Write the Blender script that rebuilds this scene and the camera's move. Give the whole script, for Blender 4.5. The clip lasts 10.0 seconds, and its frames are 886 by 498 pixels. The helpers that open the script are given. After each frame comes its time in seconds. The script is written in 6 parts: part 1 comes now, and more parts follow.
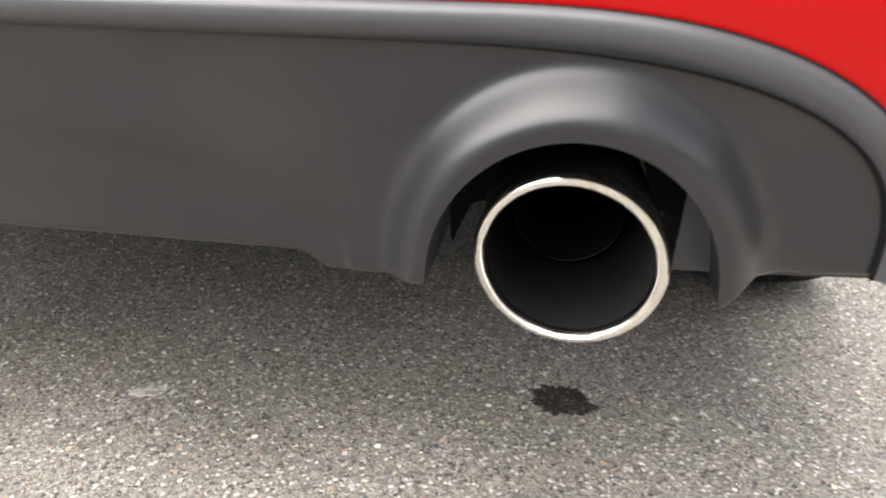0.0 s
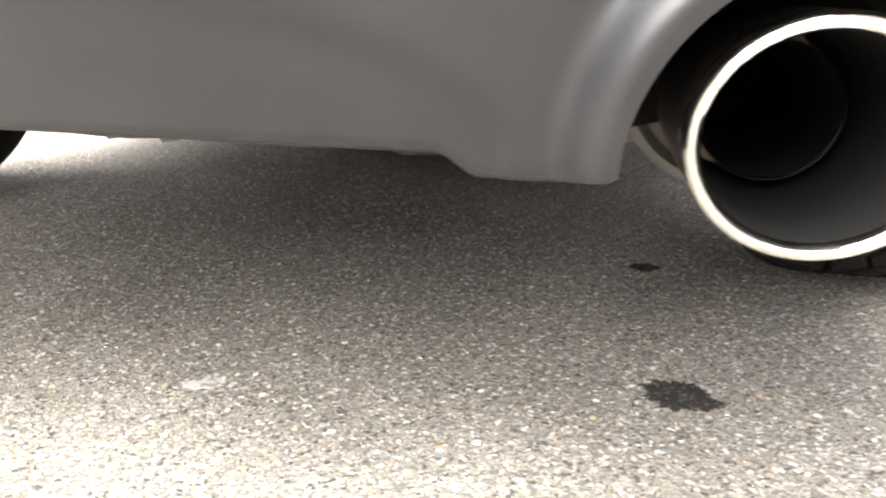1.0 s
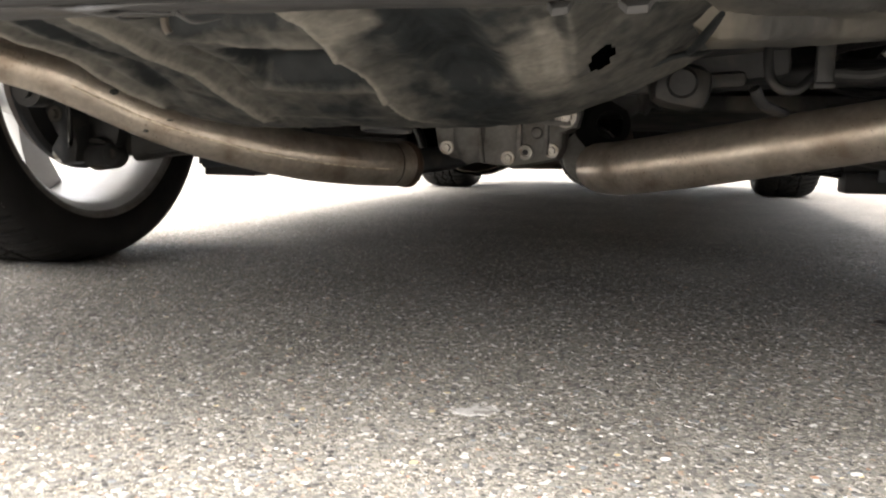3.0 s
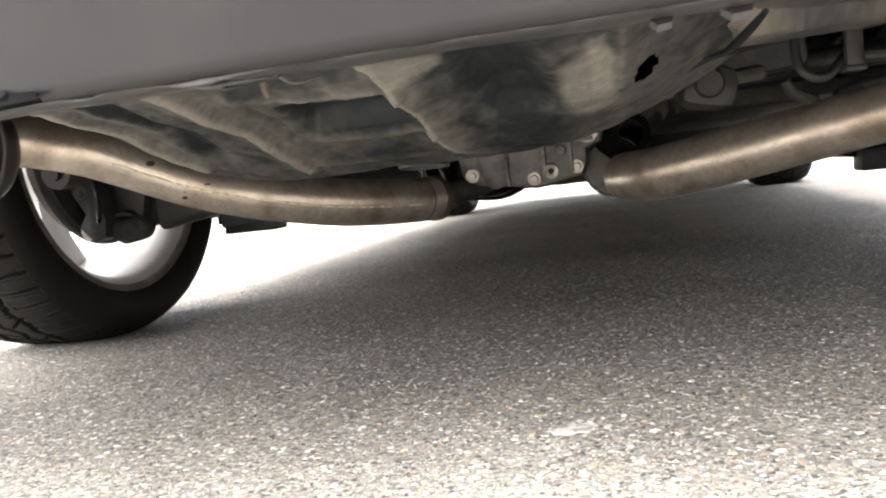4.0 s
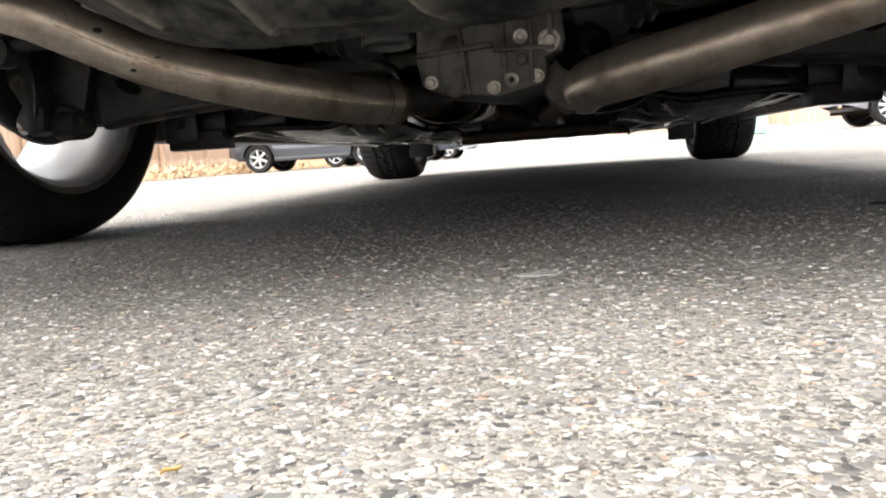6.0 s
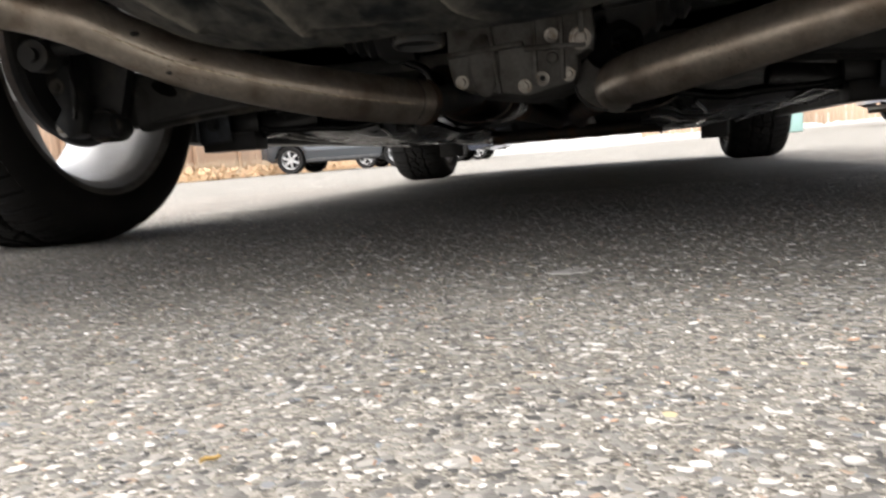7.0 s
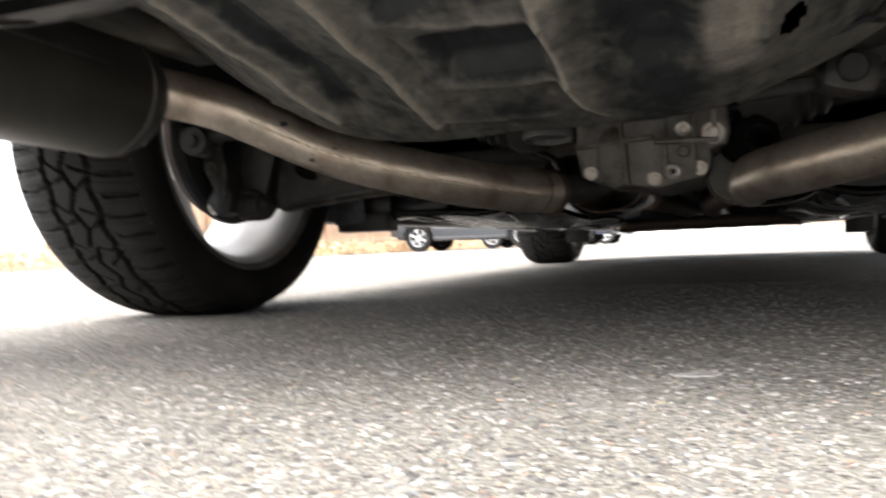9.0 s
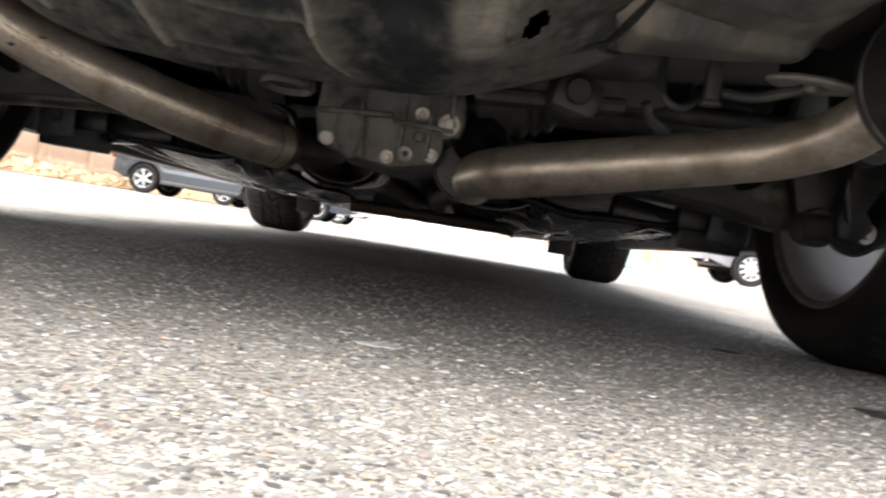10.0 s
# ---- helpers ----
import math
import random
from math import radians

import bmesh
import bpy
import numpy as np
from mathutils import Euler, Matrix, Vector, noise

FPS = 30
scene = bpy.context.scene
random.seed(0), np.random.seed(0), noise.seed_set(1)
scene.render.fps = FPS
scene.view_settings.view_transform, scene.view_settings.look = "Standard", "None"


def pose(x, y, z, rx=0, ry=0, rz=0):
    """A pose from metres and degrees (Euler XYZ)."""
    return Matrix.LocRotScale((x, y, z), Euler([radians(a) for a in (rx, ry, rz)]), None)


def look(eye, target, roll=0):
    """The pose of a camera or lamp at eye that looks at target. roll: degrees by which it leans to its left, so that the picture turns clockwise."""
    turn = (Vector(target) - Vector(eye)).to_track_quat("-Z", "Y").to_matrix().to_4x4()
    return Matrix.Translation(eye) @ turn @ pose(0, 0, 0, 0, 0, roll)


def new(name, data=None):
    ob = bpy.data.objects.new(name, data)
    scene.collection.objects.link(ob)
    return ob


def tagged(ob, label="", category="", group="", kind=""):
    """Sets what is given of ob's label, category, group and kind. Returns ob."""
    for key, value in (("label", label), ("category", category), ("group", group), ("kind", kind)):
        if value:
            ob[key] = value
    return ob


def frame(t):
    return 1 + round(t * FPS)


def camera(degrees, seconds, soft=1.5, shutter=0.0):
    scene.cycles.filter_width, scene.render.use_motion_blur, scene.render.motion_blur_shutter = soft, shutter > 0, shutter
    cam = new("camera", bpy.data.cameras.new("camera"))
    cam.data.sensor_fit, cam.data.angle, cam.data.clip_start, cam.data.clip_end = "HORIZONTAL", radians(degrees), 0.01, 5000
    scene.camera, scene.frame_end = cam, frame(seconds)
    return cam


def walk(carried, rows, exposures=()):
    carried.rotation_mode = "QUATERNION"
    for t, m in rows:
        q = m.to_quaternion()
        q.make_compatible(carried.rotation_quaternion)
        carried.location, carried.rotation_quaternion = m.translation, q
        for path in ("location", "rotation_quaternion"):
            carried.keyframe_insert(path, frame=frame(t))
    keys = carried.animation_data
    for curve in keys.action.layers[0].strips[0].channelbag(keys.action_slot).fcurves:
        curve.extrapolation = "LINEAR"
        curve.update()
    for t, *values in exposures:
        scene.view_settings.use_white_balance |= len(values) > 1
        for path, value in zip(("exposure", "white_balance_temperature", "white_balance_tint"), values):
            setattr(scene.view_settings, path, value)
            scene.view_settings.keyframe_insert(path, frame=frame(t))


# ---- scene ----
cam = camera(57.9, 10.0, soft=2.1, shutter=0.35)
PATH = [
    (0, (0.555, -1.285, 0.443), (0.229, 0.573, -0.222), 1.6),
    (0.5, (0.517, -1.239, 0.38), (0.156, 0.639, -0.206), 1.8),
    (1, (0.466, -1.22, 0.343), (0.093, 0.661, -0.225), 1.2),
    (1.5, (0.382, -1.18, 0.301), (-0.032, 0.694, -0.261), 0.4),
    (2, (0.309, -1.179, 0.248), (-0.159, 0.692, -0.283), 1.9),
    (2.5, (0.262, -1.191, 0.22), (-0.279, 0.696, -0.164), 3.1),
    (2.7, (0.256, -1.193, 0.211), (-0.285, 0.706, -0.107), 2.9),
    (3.8, (0.197, -1.209, 0.217), (-0.28, 0.723, 0.023), -6.0),
    (4, (0.182, -1.219, 0.216), (-0.313, 0.71, 0.032), -6.4),
    (4.5, (0.163, -1.229, 0.165), (-0.311, 0.708, 0.014), -5.4),
    (5, (0.163, -1.221, 0.137), (-0.231, 0.734, -0.014), -4.5),
    (5.5, (0.149, -1.22, 0.113), (-0.2, 0.74, -0.08), -3.8),
    (6.8, (0.149, -1.215, 0.092), (-0.229, 0.734, -0.155), -3.5),
    (7, (0.149, -1.222, 0.096), (-0.278, 0.719, -0.126), -4.2),
    (7.5, (0.148, -1.235, 0.115), (-0.502, 0.655, 0.164), -5.8),
    (8, (0.149, -1.254, 0.126), (-0.757, 0.52, 0.311), -9.0),
    (8.5, (0.152, -1.252, 0.125), (-0.805, 0.498, 0.272), -8.8),
    (9, (0.152, -1.231, 0.106), (-0.561, 0.637, 0.1), -2.1),
    (9.5, (0.159, -1.214, 0.093), (-0.214, 0.749, 0.014), 5.2),
    (10, (0.166, -1.199, 0.089), (0.106, 0.8, 0.063), 9.4),
]
EXPOSURES = [(0.0, 3.58, 6750, 12), (0.5, 4.4, 6900, 12), (1.0, 4.65, 6950, 12), (1.5, 4.45, 7000, 12), (2.0, 4.25, 6850, 12), (2.5, 3.87, 6850, 12), (4.0, 4.65, 6700, 12), (4.5, 4.22, 6650, 12), (5.0, 4.04, 6600, 12), (5.5, 3.78, 6600, 12), (7.0, 2.85, 6600, 12), (7.5, 4.2, 6400, 12), (8.0, 4.45, 6500, 12), (8.5, 3.75, 6550, 12), (9.5, 3.62, 6550, 12), (10.0, 3.66, 6550, 12)]
walk(cam, [(t, look(eye, target, roll)) for t, eye, target, roll in PATH], EXPOSURES)

# ---- light: a bright overcast sky ----
world = bpy.data.worlds.new("overcast")
scene.world = world
world.use_nodes = True
wn = world.node_tree.nodes
sky = wn.new("ShaderNodeTexSky")
sky.sky_type = "NISHITA"
sky.sun_disc = False
sky.sun_elevation, sky.sun_rotation = radians(60), radians(226)
sky.air_density, sky.dust_density, sky.ozone_density = 1.0, 1.2, 0.6
wn["Background"].inputs["Strength"].default_value = 0.07
cloud = wn.new("ShaderNodeHueSaturation")
cloud.inputs["Saturation"].default_value = 0.3
world.node_tree.links.new(sky.outputs["Color"], cloud.inputs["Color"])
world.node_tree.links.new(cloud.outputs["Color"], wn["Background"].inputs["Color"])
sun = new("sun", bpy.data.lights.new("sun", "SUN"))
sun.data.energy, sun.data.angle, sun.data.color = 1.5, radians(92), (1.0, 0.975, 0.93)
sun.matrix_world = look((-3.1, -3.0, 7.5), (0, 0, 0))


# ---- materials ----
def material(name, base, rough=0.6, metal=0.0, spots=None, spot_scale=20.0, spot_cut=(0.45, 0.65), grain=0.15, grain_scale=120.0,
             bump=0.2, bump_scale=150.0, bump_dist=0.001, rough_var=0.12, coat=0.0, stretch=(1, 1, 1), spec=0.5):
    """base: colour; spots: second colour laid over in patches."""
    m = bpy.data.materials.new(name)
    m.use_nodes = True
    n, l = m.node_tree.nodes, m.node_tree.links
    b = n["Principled BSDF"]
    co = n.new("ShaderNodeTexCoord")
    mp = n.new("ShaderNodeMapping")
    mp.inputs["Scale"].default_value = stretch
    l.new(co.outputs["Object"], mp.inputs["Vector"])

    def noise_tex(scale, detail=5.0):
        t = n.new("ShaderNodeTexNoise")
        t.inputs["Scale"].default_value, t.inputs["Detail"].default_value = scale, detail
        l.new(mp.outputs["Vector"], t.inputs["Vector"])
        return t
    g = noise_tex(grain_scale, 6)
    hsv = n.new("ShaderNodeHueSaturation")
    mr = n.new("ShaderNodeMapRange")
    mr.inputs["To Min"].default_value, mr.inputs["To Max"].default_value = 1 - 2 * grain, 1 + 2 * grain
    l.new(g.outputs["Fac"], mr.inputs["Value"])
    l.new(mr.outputs["Result"], hsv.inputs["Value"])
    hsv.inputs["Color"].default_value = (*base, 1)
    colour = hsv.outputs["Color"]
    if spots:
        s = noise_tex(spot_scale, 7)
        cut = n.new("ShaderNodeMapRange")
        cut.inputs["From Min"].default_value, cut.inputs["From Max"].default_value = spot_cut
        l.new(s.outputs["Fac"], cut.inputs["Value"])
        mix = n.new("ShaderNodeMixRGB")
        l.new(cut.outputs["Result"], mix.inputs["Fac"])
        l.new(colour, mix.inputs["Color1"])
        mix.inputs["Color2"].default_value = (*spots, 1)
        colour = mix.outputs["Color"]
    l.new(colour, b.inputs["Base Color"])
    r = noise_tex(grain_scale * 0.3, 4)
    rr = n.new("ShaderNodeMapRange")
    rr.inputs["To Min"].default_value, rr.inputs["To Max"].default_value = max(0.02, rough - rough_var), min(1, rough + rough_var)
    l.new(r.outputs["Fac"], rr.inputs["Value"])
    l.new(rr.outputs["Result"], b.inputs["Roughness"])
    b.inputs["Metallic"].default_value = metal
    b.inputs["Coat Weight"].default_value = coat
    b.inputs["Coat Roughness"].default_value = 0.05
    b.inputs["Specular IOR Level"].default_value = spec
    if bump:
        h = noise_tex(bump_scale, 5)
        bp = n.new("ShaderNodeBump")
        bp.inputs["Strength"].default_value, bp.inputs["Distance"].default_value = bump, bump_dist
        l.new(h.outputs["Fac"], bp.inputs["Height"])
        l.new(bp.outputs["Normal"], b.inputs["Normal"])
    return m


def asphalt_material():
    m = bpy.data.materials.new("asphalt")
    m.use_nodes = True
    n, l = m.node_tree.nodes, m.node_tree.links
    b = n["Principled BSDF"]
    co = n.new("ShaderNodeTexCoord")

    def vor(scale, feature="F1"):
        v = n.new("ShaderNodeTexVoronoi")
        v.feature = feature
        v.inputs["Scale"].default_value = scale
        l.new(wv.outputs["Vector"], v.inputs["Vector"])
        return v

    def noi(scale, detail=4.0):
        t = n.new("ShaderNodeTexNoise")
        t.inputs["Scale"].default_value, t.inputs["Detail"].default_value = scale, detail
        l.new(co.outputs["Object"], t.inputs["Vector"])
        return t

    def ramp(src, stops):
        r = n.new("ShaderNodeValToRGB")
        e = r.color_ramp.elements
        while len(e) < len(stops):
            e.new(0.5)
        for k, (p, c) in zip(e, stops):
            k.position, k.color = p, (*c, 1)
        l.new(src, r.inputs["Fac"])
        return r
    # the stones' outlines are bent a little, so that they are not all straight-edged
    warp = noi(420, 2)
    wv = n.new("ShaderNodeVectorMath")
    wv.operation = "MULTIPLY_ADD"
    l.new(warp.outputs["Color"], wv.inputs[0])
    wv.inputs[1].default_value = (0.0022, 0.0022, 0.0022)
    l.new(co.outputs["Object"], wv.inputs[2])
    big, small = vor(270), vor(620)
    sep = n.new("ShaderNodeSeparateColor")
    l.new(big.outputs["Color"], sep.inputs["Color"])
    stone = ramp(sep.outputs["Red"], [(0.0, (0.06, 0.059, 0.056)), (0.1, (0.11, 0.106, 0.098)), (0.36, (0.165, 0.158, 0.144)), (0.7, (0.235, 0.223, 0.2)), (0.88, (0.25, 0.19, 0.145)), (0.905, (0.16, 0.17, 0.18)), (0.93, (0.45, 0.43, 0.395))])
    stone.color_ramp.interpolation = "CONSTANT"
    sep2 = n.new("ShaderNodeSeparateColor")
    l.new(small.outputs["Color"], sep2.inputs["Color"])
    grit = ramp(sep2.outputs["Red"], [(0.0, (0.065, 0.0612, 0.054)), (0.5, (0.169, 0.157, 0.134)), (0.92, (0.286, 0.268, 0.234)), (1.0, (0.546, 0.51, 0.456))])
    mixg = n.new("ShaderNodeMixRGB")
    pick = n.new("ShaderNodeMapRange")
    pick.inputs["From Min"].default_value, pick.inputs["From Max"].default_value = 0.42, 0.5
    l.new(sep.outputs["Green"], pick.inputs["Value"])
    l.new(pick.outputs["Result"], mixg.inputs["Fac"])
    l.new(stone.outputs["Color"], mixg.inputs["Color1"])
    l.new(grit.outputs["Color"], mixg.inputs["Color2"])
    colour = mixg.outputs["Color"]
    for scale, size, share, tone in ((95, 0.2, 0.8, (0.46, 0.44, 0.41, 1)), (120, 0.22, 0.86, (0.05, 0.05, 0.05, 1)), (140, 0.2, 0.93, (0.3, 0.17, 0.12, 1))):
        v = vor(scale)
        pickc = n.new("ShaderNodeSeparateColor")
        l.new(v.outputs["Color"], pickc.inputs["Color"])
        inside, chosen, both = n.new("ShaderNodeMath"), n.new("ShaderNodeMath"), n.new("ShaderNodeMath")
        inside.operation, chosen.operation, both.operation = "LESS_THAN", "GREATER_THAN", "MULTIPLY"
        inside.inputs[1].default_value, chosen.inputs[1].default_value = size, share
        l.new(v.outputs["Distance"], inside.inputs[0])
        l.new(pickc.outputs["Red"], chosen.inputs[0])
        l.new(inside.outputs["Value"], both.inputs[0])
        l.new(chosen.outputs["Value"], both.inputs[1])
        lay = n.new("ShaderNodeMixRGB")
        lay.inputs["Color2"].default_value = tone
        l.new(both.outputs["Value"], lay.inputs["Fac"])
        l.new(colour, lay.inputs["Color1"])
        colour = lay.outputs["Color"]
    wear = noi(3.0, 6)
    wr = n.new("ShaderNodeMapRange")
    wr.inputs["From Min"].default_value, wr.inputs["From Max"].default_value = 0.3, 0.7
    wr.inputs["To Min"].default_value, wr.inputs["To Max"].default_value = 0.82, 1.15
    l.new(wear.outputs["Fac"], wr.inputs["Value"])
    hsv = n.new("ShaderNodeHueSaturation")
    l.new(wr.outputs["Result"], hsv.inputs["Value"])
    l.new(colour, hsv.inputs["Color"])
    l.new(hsv.outputs["Color"], b.inputs["Base Color"])
    b.inputs["Roughness"].default_value = 0.95
    b.inputs["Specular IOR Level"].default_value = 0.08
    edge = vor(270, "DISTANCE_TO_EDGE")
    er = n.new("ShaderNodeMapRange")
    er.inputs["From Max"].default_value = 0.25
    l.new(edge.outputs["Distance"], er.inputs["Value"])
    add = n.new("ShaderNodeMath")
    add.operation = "MULTIPLY_ADD"
    l.new(sep.outputs["Blue"], add.inputs[0])
    add.inputs[1].default_value = 0.7
    l.new(er.outputs["Result"], add.inputs[2])
    b1 = n.new("ShaderNodeBump")
    b1.inputs["Strength"].default_value, b1.inputs["Distance"].default_value = 0.4, 0.0009
    l.new(add.outputs["Value"], b1.inputs["Height"])
    fine = noi(900, 3)
    b2 = n.new("ShaderNodeBump")
    b2.inputs["Strength"].default_value, b2.inputs["Distance"].default_value = 0.2, 0.0004
    l.new(fine.outputs["Fac"], b2.inputs["Height"])
    l.new(b1.outputs["Normal"], b2.inputs["Normal"])
    l.new(b2.outputs["Normal"], b.inputs["Normal"])
    return m


ASPHALT = asphalt_material()


def chip_material():
    """Crushed stones in the asphalt's face, each with a tone of its own."""
    m = material("aggregate_chip", (0.2, 0.19, 0.17), 0.75, spec=0.25, grain=0.1, bump=0.4, bump_scale=900, bump_dist=0.0004)
    n, l = m.node_tree.nodes, m.node_tree.links
    geo = n.new("ShaderNodeNewGeometry")
    r = n.new("ShaderNodeValToRGB")
    r.color_ramp.interpolation = "CONSTANT"
    stops = [(0.0, (0.05, 0.049, 0.047)), (0.14, (0.1, 0.097, 0.09)), (0.38, (0.17, 0.162, 0.146)), (0.6, (0.24, 0.228, 0.205)), (0.74, (0.15, 0.155, 0.16)), (0.8, (0.34, 0.325, 0.3)), (0.91, (0.56, 0.545, 0.51)), (0.955, (0.33, 0.2, 0.13)), (0.985, (0.4, 0.33, 0.2))]
    e = r.color_ramp.elements
    while len(e) < len(stops):
        e.new(0.5)
    for k, (p, c) in zip(e, stops):
        k.position, k.color = p, (*c, 1)
    l.new(geo.outputs["Random Per Island"], r.inputs["Fac"])
    hsv = next(q for q in n if q.type == "HUE_SAT")
    l.new(r.outputs["Color"], hsv.inputs["Color"])
    return m


CHIP = chip_material()
STAIN = material("oil_stain", (0.02, 0.018, 0.016), 0.85, spec=0.12, spots=(0.08, 0.075, 0.068), spot_scale=230, spot_cut=(0.52, 0.66), bump=0.5, bump_scale=260, bump_dist=0.002)
CHALK = material("white_scuff", (0.35, 0.34, 0.32), 0.85, spec=0.2, spots=(0.19, 0.18, 0.165), spot_scale=120, spot_cut=(0.5, 0.56), bump=0.4, bump_scale=300)
CRUMB = material("dry_leaf", (0.5, 0.33, 0.1), 0.7, grain=0.2, bump=0.1)
VALANCE = material("grey_plastic", (0.0088, 0.0092, 0.0108), 0.36, spec=0.4, grain=0.05, grain_scale=25, bump=0.15, bump_scale=900, bump_dist=0.0003, spots=(0.0155, 0.0155, 0.016), spot_scale=9, spot_cut=(0.5, 0.8))
STRIP = material("satin_trim", (0.042, 0.043, 0.047), 0.36, metal=0.2, spec=0.4, grain=0.04, bump=0.05)
RED = material("red_paint", (0.25, 0.001, 0.0015), 0.3, grain=0.03, grain_scale=15, bump=0, coat=0.18, spec=0.1, rough_var=0.05)
GLASS_DARK = material("dark_glass", (0.01, 0.012, 0.013), 0.06, grain=0.02, bump=0, rough_var=0.02)
def pitted_steel():
    """Heat-browned steel with soft brown mottling and fine dark pits."""
    m = material("exhaust_steel", (0.56, 0.5, 0.43), 0.36, metal=0.78, spots=(0.36, 0.295, 0.235), spot_scale=26, spot_cut=(0.44, 0.68), grain=0.16, grain_scale=150, bump=0.25, bump_scale=240, bump_dist=0.0005, rough_var=0.16)
    n, l = m.node_tree.nodes, m.node_tree.links
    b = n["Principled BSDF"]
    old = b.inputs["Base Color"].links[0].from_socket
    co = n.new("ShaderNodeTexCoord")
    pit, area = n.new("ShaderNodeTexNoise"), n.new("ShaderNodeTexNoise")
    pit.inputs["Scale"].default_value, pit.inputs["Detail"].default_value = 330, 3
    area.inputs["Scale"].default_value, area.inputs["Detail"].default_value = 13, 3
    for t in (pit, area):
        l.new(co.outputs["Object"], t.inputs["Vector"])
    add = n.new("ShaderNodeMath")
    add.operation = "MULTIPLY_ADD"
    add.inputs[1].default_value = 0.45
    l.new(area.outputs["Fac"], add.inputs[0])
    l.new(pit.outputs["Fac"], add.inputs[2])
    cut = n.new("ShaderNodeMapRange")
    cut.inputs["From Min"].default_value, cut.inputs["From Max"].default_value = 0.88, 1.02
    l.new(add.outputs["Value"], cut.inputs["Value"])
    mix = n.new("ShaderNodeMixRGB")
    l.new(cut.outputs["Result"], mix.inputs["Fac"])
    l.new(old, mix.inputs["Color1"])
    mix.inputs["Color2"].default_value = (0.2, 0.15, 0.11, 1)
    l.new(mix.outputs["Color"], b.inputs["Base Color"])
    return m


PIPE = pitted_steel()
PIPE_DARK = material("sooty_pipe", (0.09, 0.075, 0.065), 0.5, metal=0.7, spots=(0.16, 0.09, 0.05), spot_scale=14, spot_cut=(0.5, 0.7), bump=0.35, bump_scale=200)
MUFFLER = material("muffler_steel", (0.075, 0.074, 0.07), 0.42, metal=0.65, spots=(0.04, 0.037, 0.033), spot_scale=7, spot_cut=(0.4, 0.8), grain=0.12, grain_scale=50, bump=0.2, bump_scale=200, bump_dist=0.0006)
RUST = material("rusty_cap", (0.085, 0.074, 0.062), 0.55, metal=0.5, spots=(0.17, 0.085, 0.04), spot_scale=25, spot_cut=(0.6, 0.74), bump=0.4, bump_scale=180)
CHROME = material("chrome", (0.6, 0.585, 0.55), 0.18, metal=1.0, spots=(0.45, 0.38, 0.3), spot_scale=45, spot_cut=(0.55, 0.75), grain=0.06, bump=0.1, bump_scale=400, bump_dist=0.0003, rough_var=0.08)
SLEEVE = material("burnt_chrome", (0.06, 0.056, 0.052), 0.5, metal=1.0, spots=(0.16, 0.12, 0.09), spot_scale=20, spot_cut=(0.5, 0.75), grain=0.1, bump=0.1)
DUSTY = material("dusty_casting", (0.026, 0.026, 0.025), 0.6, spots=(0.12, 0.106, 0.086), spot_scale=24, spot_cut=(0.52, 0.68), grain=0.2, grain_scale=90, bump=0.5, bump_scale=120, bump_dist=0.0015)
SOOT = material("soot", (0.006, 0.006, 0.007), 0.45, spec=0.2, grain=0.2, grain_scale=60, spots=(0.015, 0.015, 0.017), spot_scale=30, bump=0.15)
CLIP_BLACK = material("clip_plastic", (0.0016, 0.0016, 0.0018), 0.8, grain=0.2, spec=0.05, bump=0.1)
RING_STEEL = material("worn_ring_steel", (0.2, 0.19, 0.18), 0.2, metal=1.0, grain=0.1, bump=0.1)
# Soot, joints and dark rubber; also the shade painted into holes and openings.
SOOT_AND_SHADE = material("dry_soot_and_shade", (0.004, 0.004, 0.004), 0.9, grain=0.2, spec=0.1, bump=0.1)
UNDERSEAL = material("dusty_underseal", (0.06, 0.06, 0.058), 0.6, spots=(0.21, 0.192, 0.162), spot_scale=8.5, spot_cut=(0.48, 0.7), stretch=(1.5, 0.7, 1.0), grain=0.25, grain_scale=45, bump=0.5, bump_scale=90, bump_dist=0.002)


